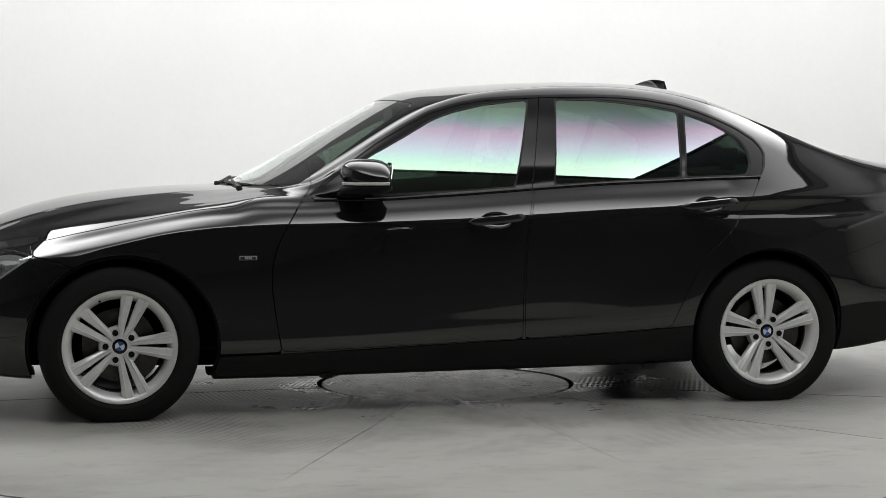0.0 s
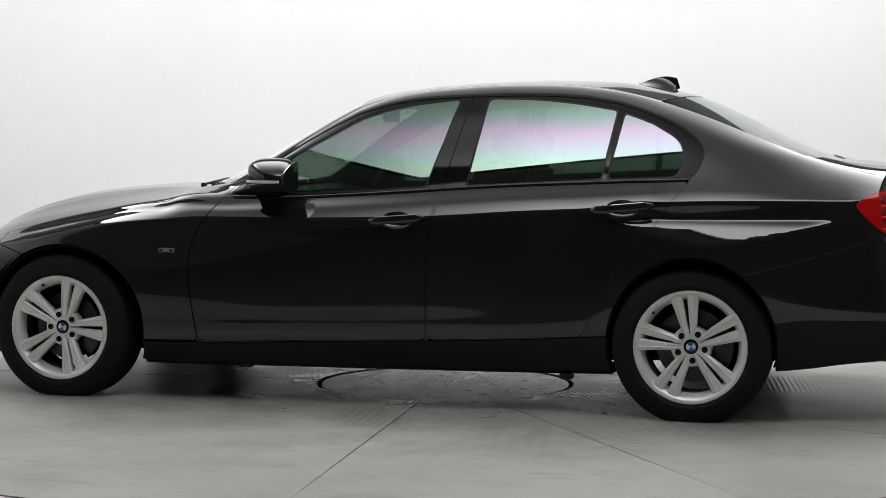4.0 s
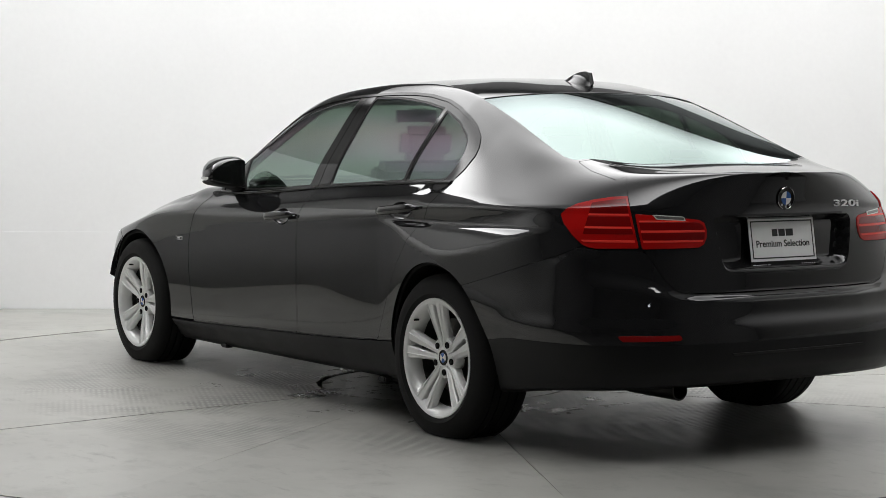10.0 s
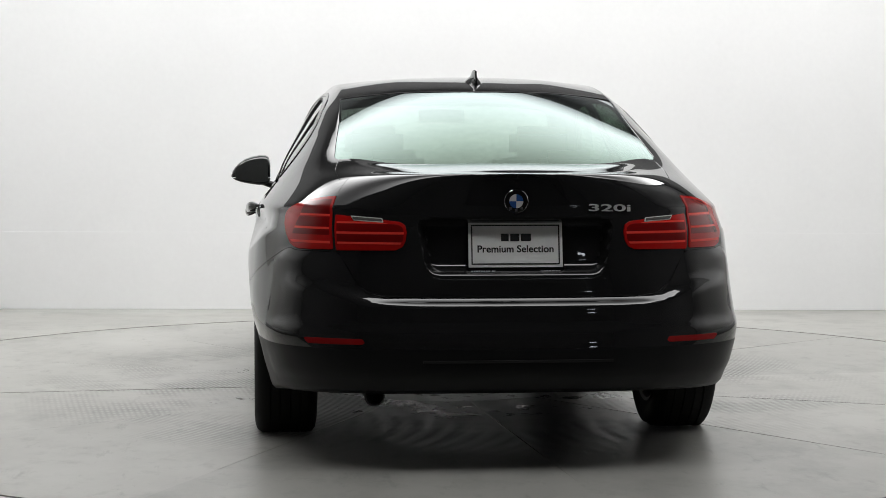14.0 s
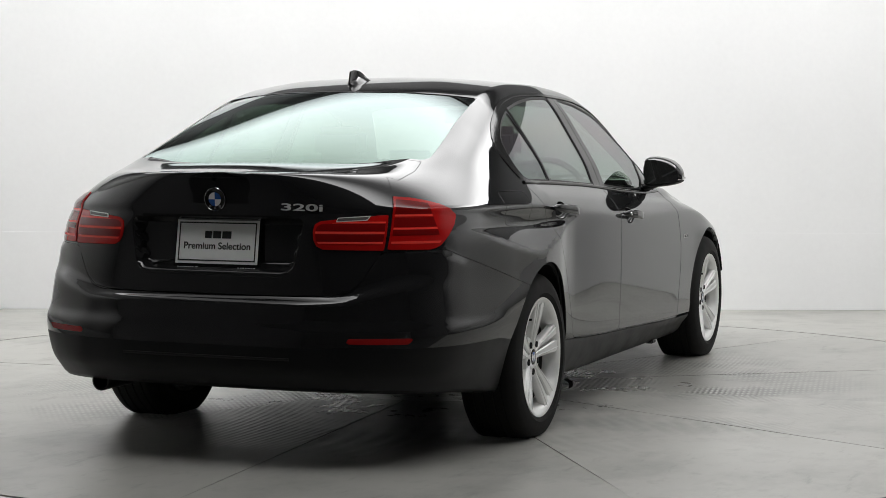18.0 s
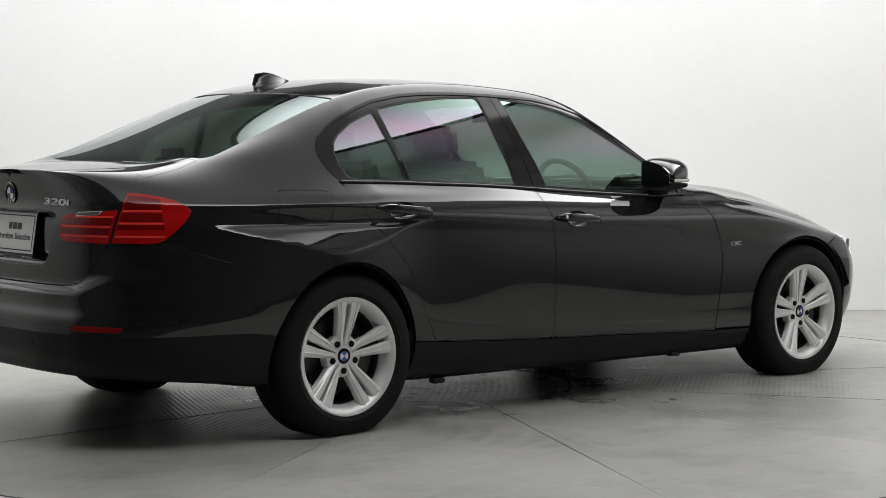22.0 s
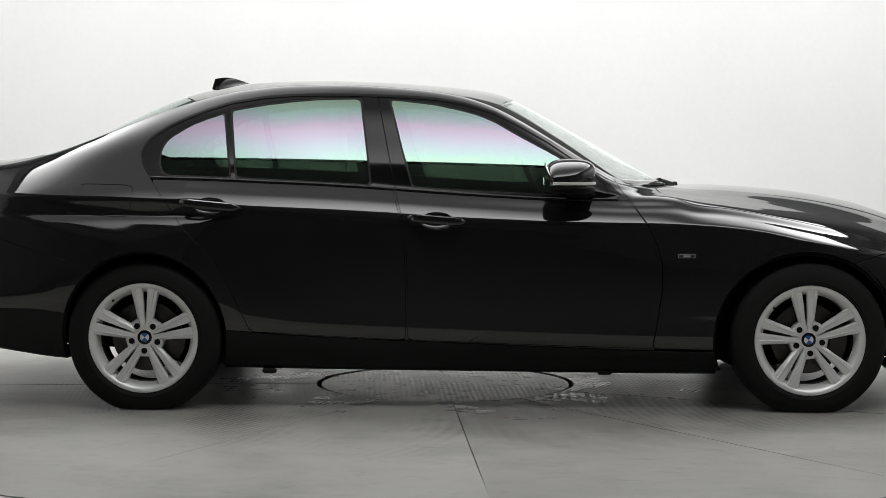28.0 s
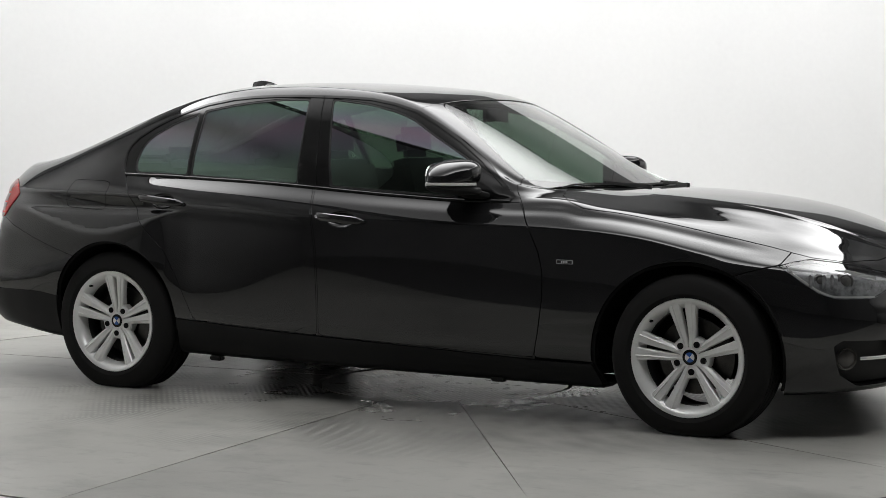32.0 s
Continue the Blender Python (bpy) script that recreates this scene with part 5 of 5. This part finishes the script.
def mirror(side):
    """Door mirror: painted cap over a black lower shell on a foot, glass to the rear, pale repeater strip."""
    stations = [  # out from the car's middle, back, front, bottom, top
        (.822, .312, .420, .946, 1.036), (.830, .298, .460, .930, 1.058), (.846, .293, .488, .922, 1.066), (.875, .293, .500, .920, 1.066), (.910, .294, .496, .924, 1.060),
        (.945, .297, .478, .930, 1.048), (.975, .303, .446, .938, 1.028), (.995, .311, .410, .946, 1.006), (1.007, .324, .372, .956, .986)]
    split = .957

    def shell(low, high):
        rings = []
        for y, x0, x1, z0, z1 in stations:
            z0, z1 = max(z0, low), min(z1, high)
            ring = []
            for c, s in oval(28, 1, 1, 3.6 if low < .9 else 2.8):
                h = (z1 - z0) / 2
                nose = .35 * (1 - (.5 + s / 2)) if low > .9 else 0
                ring.append(((x0 + x1) / 2 + (x1 - x0) / 2 * c * (1 if c < 0 else 1 + .06 * nose), side * y, (z0 + z1) / 2 + h * s))
            rings.append(ring)
        bm = bmesh.new()
        return loft(bm, rings)

    ob = part("door_mirror", shell(split, 2), PAINT, car, "black door mirror with a pale repeater strip")
    part("lower_shell", shell(0, split - .002), PLASTIC, ob, "matt black lower shell")
    bm = bmesh.new()
    inner = [(y, x0 - .002, z0 + (z1 - z0) * .09 + .002, z1 - (z1 - z0) * .09 - .002) for y, x0, x1, z0, z1 in stations[1:-1]]
    rim = [(y, x, z1) for y, x, z0, z1 in inner] + [(y, x, z0) for y, x, z0, z1 in reversed(inner)]
    loft(bm, [[(x - d, side * (.905 + (y - .905) * .96), z) for y, x, z in rim] for d in (0, .003)])
    part("mirror_glass", bm, MIRROR, ob, "mirror glass")
    bm = bmesh.new()
    rows = []
    for y, x0, x1, z0, z1 in stations[4:]:
        rows.append([(x1 + .001, side * (y + .002), .972), (x1 + .005, side * (y + .005), .970), (x1 + .005, side * (y + .005), .961), (x1 + .001, side * (y + .002), .959)])
    y, x0, x1, z0, z1 = stations[-1]
    for t in (.4, .75, 1.0):
        x = x1 + (.318 - x1) * t
        rows.append([(x, side * (y + .003), .972), (x, side * (y + .007), .970), (x, side * (y + .007), .961), (x, side * (y + .003), .959)])
    loft(bm, rows)
    part("repeater", bm, CLEAR_LENS, ob, "pale repeater lamp strip")
    bm = bmesh.new()
    loft(bm, [[(x0 + a * c, side * y, z0 + b * s) for c, s in oval(16, 1, 1, 3)] for y, x0, z0, a, b in ((.795, .445, .916, .06, .016), (.82, .44, .920, .058, .017), (.85, .425, .930, .056, .016), (.885, .405, .938, .05, .012))])
    part("mirror_foot", bm, PLASTIC, ob, "black mirror foot")
    bm = bmesh.new()
    pts = [(.355, .917), (.405, 1.043), (.44, 1.056), (.56, .963), (.612, .918)]
    rows = []
    for d in (.0025, -.004):
        ring = []
        for x, z in pts:
            p, n = on_side(x, z, side)
            ring.append((x, p.y + side * d, z))
        rows.append(ring)
    loft(bm, rows)
    part("sail_panel", bm, PLASTIC, ob, "black corner panel behind the mirror")
    return ob


def tail_details(trims):
    trunk = trims["trunk"]
    # hollow for the plate
    bm = bmesh.new()
    ys, zs = np.linspace(-.352, .352, 72), np.linspace(.660, .884, 42)
    grid = []
    for z in zs:
        row = []
        for y in ys:
            p, n = on_rear(y, z)
            d = float(RECESS.depth(np.array([[abs(y), z]]))[0])
            top = min(max((.878 - z) / .012, 0), 1)
            flank = min(max(d / .03, 0), 1)
            low = min(max((z - .668) / .055, 0), 1)
            k = lambda q: q * q * (3 - 2 * q)
            depth = .05 * k(top) * k(flank) * k(low)
            row.append(bm.verts.new((p.x + depth + (.0016 if d < .004 else 0), y, z)))
        grid.append(row)
    for a, b in zip(grid, grid[1:]):
        for i in range(len(a) - 1):
            bm.faces.new((a[i], a[i + 1], b[i + 1], b[i]))
    bmesh.ops.recalc_face_normals(bm, faces=bm.faces)
    part("plate_hollow", bm, PAINT, trunk, "hollow in the boot lid round the plate")
    # grip bar above the plate
    bm = bmesh.new()
    loft(bm, [[(on_rear(y, .88)[0].x + dx, y, z) for dx, z in ((.016, .882), (-.001, .882), (-.003, .876), (.004, .870), (.018, .872))] for y in np.linspace(-.30, .30, 25)])
    part("grip_bar", bm, TRIM, trunk, "gloss black grip bar above the plate")
    # plate and holder
    plate_x = -2.358
    lean = Matrix.Translation((plate_x, 0, .784)) @ Matrix(((0, 0, -1, 0), (-1, 0, 0, 0), (0, 1, 0, 0), (0, 0, 0, 1))) @ pose(0, 0, 0, -9, 0, 0)
    bm = bmesh.new()
    box(bm, -.170, .170, -.108, .084, -.012, .0, .003)
    holder = part("plate_holder", bm, TRIM, car, "black plate holder with white print", True, lean)
    bm = bmesh.new()
    box(bm, -.165, .165, -.078, .080, .0, .0022, .001)
    plate = part("dealer_plate", bm, PLATE_WHITE, holder, "pale grey dealer plate with black print")
    bm = bmesh.new()
    for x0, x1, y0, y1 in ((-.155, .155, .066, .0705), (-.155, .155, -.0685, -.064), (-.155, -.1505, -.0685, .0705), (.1505, .155, -.0685, .0705)):
        box(bm, x0, x1, y0, y1, .0022, .0030)
    part("border_line", bm, INK, holder, "thin black border line", False)
    for i, (x, w) in enumerate(((-.037, .027), (-.002, .032), (.037, .036))):
        bm = bmesh.new()
        box(bm, x - w / 2, x + w / 2, .013, .039, .0022, .0030)
        part("print_block", bm, INK, holder, "black block of print", False)
    writing("plate_words", "Premium Selection", .0345, INK, holder, Matrix.Translation((0, -.015, .0024)), .0004, "black printed words", .0007, 1.03)
    for x, w in ((-.122, .068), (-.078, .030 * .4), (.112, .05), (.145, .03)):
        bm = bmesh.new()
        for k in range(max(2, int(w / .0085))):
            x0 = x - w / 2 + k * w / max(2, int(w / .0085))
            box(bm, x0, x0 + .0062, -.098, -.089, .0, .0008)
        part("print_bars", bm, BADGE_WHITE, holder, "row of small white print bars", False)
    # round badge
    m = rear_pose(0, .937, .001)
    bm = bmesh.new()
    lathe(bm, [(0, .004), (.036, .004), (.0385, .0055), (.041, .004), (.0415, 0), (.0415, -.01)], 48)
    badge = part("round_badge", bm, TRIM, trunk, "round badge with blue and white quarters", True, m @ pose(0, 0, 0, 90, 0, 0))
    for k in range(4):
        bm = bmesh.new()
        pts = [(0, 0)] + [(.0245 * math.cos(radians(90 * k + 9 * i)), .0245 * math.sin(radians(90 * k + 9 * i))) for i in range(11)]
        loft(bm, [[(p[0], .0046, p[1]) for p in pts], [(p[0], .003, p[1]) for p in pts]])
        part("badge_quarter", bm, (BADGE_WHITE, BADGE_BLUE)[k % 2], badge)
    bm = bmesh.new()
    lathe(bm, [(.0395, .0048), (.0405, .006), (.0418, .0048)], 48)
    part("badge_ring", bm, CHROME, badge, "thin chrome ring")
    for k in range(3):
        a = radians(90 + 38 * (k - 1))
        bm = bmesh.new()
        box(bm, -.0045, .0045, .004, .0047, -.0042, .0042)
        part("badge_mark", bm, CHROME, badge, "", False, Matrix.Translation((.0312 * math.cos(a), 0, .0312 * math.sin(a))))
    writing("model_number", "320i", .034, SILVER, trunk, rear_pose(-.332, .911, .001), .0012, "raised silver model number", .0006, 2.75)
    # exhaust, reflector strips, sensor dots
    bm = bmesh.new()
    lathe(bm, [(.03, .12), (.034, .12), (.036, .118), (.036, -.15), (.03, -.15), (.03, .1)], 32)
    part("exhaust_pipe", bm, CHROME_DARK, car, "dark steel exhaust pipe", True, pose(-2.24, .49, .262, 0, 0, 90))
    bm = bmesh.new()
    loft(bm, [[(on_rear(y, .39)[0].x + dx, y, z) for dx, z in ((.01, .397), (-.004, .394), (-.0045, .389), (.01, .375))] for y in np.linspace(-.33, .33, 25)])
    part("valance_lip", bm, PLASTIC, car, "ridge across the lower bumper")


def small_parts(trims):
    # aerial fin
    bm = bmesh.new()
    sections = []
    for i in range(15):
        t = i / 14
        x = -1.035 - .195 * t
        base = on_top(x, 0)[0].z - .004
        top = .058 * math.sin(min(t / .80, 1) * math.pi / 2) ** 1.3 * (1 if t < .93 else 1 - (t - .93) / .07 * .75)
        w = .040 * (math.sin(math.pi * min(t * .8 + .12, 1)) ** .6)
        ring = [(x, -w, base), (x, -w * .75, base + top * .22), (x, -w * .28, base + top * .55), (x - .012 * t, -w * .07 - .002, base + top * .97), (x - .012 * t, 0, base + top),
                (x - .012 * t, w * .07 + .002, base + top * .97), (x, w * .28, base + top * .55), (x, w * .75, base + top * .22), (x, w, base)]
        sections.append(ring)
    loft(bm, sections)
    part("roof_aerial", bm, PAINT, car, "black shark-fin aerial")
    # wipers on the cowl
    for y0, y1, x0, x1 in ((.46, -.12, .83, .875), (-.10, -.62, .87, .74)):
        bm = bmesh.new()
        rows = []
        for i in range(9):
            t = i / 8
            y, x = y0 + (y1 - y0) * t, x0 + (x1 - x0) * t + .02 * math.sin(math.pi * t)
            z = on_top(x, y)[0].z
            rows.append([(x - .006, y, z + .000), (x - .003, y, z + .007), (x + .005, y, z + .008), (x + .008, y, z + .001)])
        loft(bm, rows)
        w = part("wiper", bm, PLASTIC, car, "black wiper resting on the windscreen")
        bm = bmesh.new()
        xb, yb = x0 + .045, y0 + .02
        zb = on_top(xb, yb)[0].z
        rows = []
        for i in range(7):
            t = i / 6
            x, y = xb + (x1 * .5 + x0 * .5 + .02 - xb) * t, yb + ((y0 + y1) / 2 - yb) * t
            z = on_top(x, y)[0].z + .0 + .010 * t
            rows.append([(x - .007, y, z - .006), (x - .006, y, z + .006), (x + .006, y, z + .006), (x + .007, y, z - .006)])
        loft(bm, rows)
        part("wiper_arm", bm, PLASTIC, w, "black wiper arm")
        bm = bmesh.new()
        lathe(bm, [(.0, .02), (.012, .018), (.016, .0), (.016, -.03)], 16)
        part("wiper_cap", bm, PLASTIC, w, "", True, pose(xb, yb, zb - .008, 90, 0, 0))
    for side in (1, -1):
        k = 0 if side > 0 else 1
        handle(trims["front_door"][k], FRONT_GRIP, side, side < 0)
        handle(trims["rear_door"][k], REAR_GRIP, side, False)
        mirror(side)
        # small plate on the wing
        p, n = on_side(.885, .661, side)
        bm = bmesh.new()
        box(bm, -.036, .036, -.002, .0025, -.0085, .0085, .0012)
        b = part("side_badge", bm, SILVER, trims["wing"][k], "small chrome-edged badge", True, pose(p.x, p.y, p.z, 0, 0, 0))
        bm = bmesh.new()
        box(bm, -.033, .033, .0025 if side > 0 else -.0032, .0032 if side > 0 else -.0025, -.0062, .0062)
        part("badge_field", bm, INK, b, "", False)
        bm = bmesh.new()
        for q in range(4):
            box(bm, -.014 + .0075 * q, -.0085 + .0075 * q, .0032 if side > 0 else -.0037, .0037 if side > 0 else -.0032, -.0035, .0035)
        part("badge_bars", bm, BADGE_WHITE, b, "", False)
        # headlamp insides and cover
        hl = trims["headlamp"][k]
        for x, dz, r in ((1.885, .0, .022), (1.965, -.004, .028)):
            p, n = on_side(x, .615 + dz, side)
            bm = bmesh.new()
            lathe(bm, [(.0, .012), (r * .5, .009), (r * .8, .0), (r, .004), (r + .004, .0), (r + .004, -.03)], 32)
            part("lamp_ring", bm, SMOKED, hl, "round headlamp projector", True, pose(p.x, p.y - side * .03, p.z, 0, 0, (-38 if side > 0 else -142)))
        bm = bmesh.new()
        rows = []
        for x in np.linspace(1.775, 2.05, 20):
            z = float(curve("1.744:.672 1.825:.688 1.918:.673 2.073:.634")(x)) - .012
            p, n = on_side(x, z, side)
            w = .022 - .035 * (x - 1.775)
            rows.append([(x, p.y - side * .004, z), (x, p.y - side * .004, z - w), (x, p.y - side * .018, z - w - .002), (x, p.y - side * .018, z)])
        loft(bm, rows)
        part("brow_strip", bm, CLEAR_LENS, hl, "pale strip along the top of the lamp")
        bm = bmesh.new()
        rows = []
        for x in np.linspace(1.79, 2.06, 26):
            z = float(curve("1.785:.650 1.84:.612 1.898:.574 1.952:.556 2.06:.553")(x))
            p, n = on_side(x, z, side)
            rows.append([(x, p.y - side * .003, z + .004), (x, p.y - side * .003, z - .003), (x, p.y - side * .012, z - .003), (x, p.y - side * .012, z + .004)])
        loft(bm, rows)
        part("lower_rim", bm, CLEAR_LENS, hl, "pale rim along the bottom of the lamp")
        for x in (1.86, 1.905, 1.93):
            z = .612
            p, n = on_side(x, z, side)
            bm = bmesh.new()
            box(bm, -.006, .006, -.012, .0, -.028, .028, .003)
            part("bezel", bm, LAMP_BLACK, hl, "grey upright inside the lamp", True, pose(x, p.y - side * .008, z))
        p, n = on_side(1.985, .318, side)
        fb = [o for o in car.children if o.name.startswith("front_bumper")][0]
        bm = bmesh.new()
        lathe(bm, [(.0, .006), (.026, .003), (.034, -.004), (.040, .005), (.044, .0), (.044, -.03)], 28)
        part("fog_lamp", bm, SMOKED, fb, "round fog lamp", True, pose(p.x - .01, p.y - side * .02, p.z, 0, 0, (-40 if side > 0 else -140)))
        bm = bmesh.new()
        rows = []
        for x in np.linspace(2.02, 2.1, 8):
            p, n = on_side(x, .318, side)
            rows.append([(x, p.y - side * .012, .324), (x, p.y - side * .008, .320), (x, p.y - side * .008, .314), (x, p.y - side * .012, .311)])
        loft(bm, rows)
        part("intake_bar", bm, CHROME, fb, "thin bright bar in the intake")


def cover_glass(trims):
    """Clear covers of the headlamps."""
    lamp = SKIN.cut(SKIN.v[:, 0] - 1.6).within(HEADLAMP, "xz", .001)
    for k, s in enumerate((lamp, lamp.mirrored())):
        link("lamp_cover", s.mesh("lamp_cover", .004), COVER, trims["headlamp"][k], "clear plastic cover")


def underside():
    bm = bmesh.new()
    rows = []
    for x in np.linspace(-2.12, 1.9, 40):
        z = float(BOTTOM(x))
        w = .6 if abs(x) > .97 else .76
        rows.append([(x, -w, z + .035), (x, -w, z + .1), (x, w, z + .1), (x, w, z + .035)])
    loft(bm, rows)
    part("underbody", bm, DARK, car, "dark underbody", False)
    for x, r0 in ((1.39, .40), (-1.405, .385)):
        for side in (1, -1):
            bm = bmesh.new()
            rows = []
            for i in range(25):
                a = radians(-6 + 192 * i / 24)
                cx, cz = x + r0 * math.cos(a), .306 + (r0 - .012) * math.sin(a)
                rows.append([(cx, side * (.875 if math.sin(a) > .2 else .79), cz), (cx, side * .6, cz), (x, side * .6, .306)])
            loft(bm, rows, False, False)
            part("wheel_liner", bm, DARK, car, "dark wheel-arch liner")
    for y in (.80, -.80):
        for x in (.55, -.88):
            bm = bmesh.new()
            box(bm, x - .03, x + .03, y - .02, y + .02, .148, .17, .005)
            part("jacking_pad", bm, PLASTIC, car, "black jacking pad under the sill")
    for x in (1.405, -1.405):
        bm = bmesh.new()
        lathe(bm, [(.0, -.7), (.035, -.7), (.035, .7), (.0, .7)], 16)
        part("axle", bm, DARK, car, "dark axle", True, pose(x, 0, .306))


def cabin():
    def cushion(name, x0, x1, y0, y1, z0, z1, label, lean=0, parent=None):
        bm = bmesh.new()
        box(bm, x0, x1, y0, y1, z0, z1, .035)
        m = Matrix.Translation((x0, 0, z0)) @ pose(0, 0, 0, 0, lean, 0) @ Matrix.Translation((-x0, 0, -z0))
        return part(name, bm, FABRIC, parent or car, label, True, m)
    for y in (.37, -.37):
        s = cushion("front_seat", -.35, .15, y - .25, y + .25, .40, .55, "dark front seat")
        cushion("backrest", -.42, -.30, y - .24, y + .24, .48, 1.05, "dark seat back", -14, s)
        cushion("headrest", -.56, -.47, y - .13, y + .13, 1.05, 1.20, "dark headrest", -8, s)
    s = cushion("rear_bench", -1.2, -.72, -.62, .62, .40, .58, "dark rear bench")
    cushion("bench_back", -1.28, -1.15, -.62, .62, .55, .98, "dark bench back", -18, s)
    for y in (.35, -.35):
        cushion("headrest", -1.45, -1.37, y - .12, y + .12, 1.0, 1.10, "dark headrest", -10, s)
    bm = bmesh.new()
    loft(bm, [[(.42, y, .6), (.40, y, .84), (.46, y, .90 + .012 * math.cos(y * 6)), (.62, y, .92), (.80, y, .90), (.80, y, .6)] for y in np.linspace(-.72, .72, 15)])
    part("dashboard", bm, PLASTIC, car, "dark dashboard")
    bm = bmesh.new()
    loft(bm, [[(-1.34, y, .90), (-1.36, y, .985), (-1.92, y, 1.02), (-1.92, y, .95)] for y in np.linspace(-.6, .6, 5)])
    part("parcel_shelf", bm, FABRIC, car, "dark parcel shelf", False)
    bm = bmesh.new()
    n, k = 40, 10
    rings = []
    for i in range(n):
        a = 2 * math.pi * i / n
        rings.append([((.18 + .014 * math.cos(2 * math.pi * j / k)) * math.cos(a), .014 * math.sin(2 * math.pi * j / k), (.18 + .014 * math.cos(2 * math.pi * j / k)) * math.sin(a)) for j in range(k)])
    loft(bm, rings + [rings[0]], False)
    box(bm, -.17, .17, -.01, .02, -.025, .025, .005)
    bmesh.ops.remove_doubles(bm, verts=bm.verts, dist=.0005)
    part("steering_wheel", bm, PLASTIC, car, "dark steering wheel", True, pose(.28, -.37, .88, 0, 0, 90) @ pose(0, 0, 0, -22, 0, 0))
    bm = bmesh.new()
    loft(bm, [[(.13, y, z), (.11, y, z), (.11, y, z - .06), (.13, y, z - .06)] for y, z in ((-.11, 1.285), (0, 1.29), (.11, 1.285))])
    part("inner_mirror", bm, PLASTIC, car, "dark inner mirror", False)


CHROME_DARK = material("dark_exhaust_steel", (.03, .029, .028), .45, 1)
COVER = glass_material("clear_lamp_cover", (.82, .83, .83), 0, 0, 1.33)
trims = body_panels()
cover_glass(trims)
for x, side, turn in ((1.405, 1, 36), (-1.405, 1, 11), (1.405, -1, 11), (-1.405, -1, 20)):
    wheel("wheel", x, .838 if x > 0 else .846, side, turn)
tail_details(trims)
small_parts(trims)
underside()
cabin()


# ---- what moves ----
def motions():
    walk(car, [(t, turned(a, OFF_AXIS)) for t, a in TURN])
    walk(table, [(t, turned(a, Vector((0, 0, 0)))) for t, a in TURN])


motions()
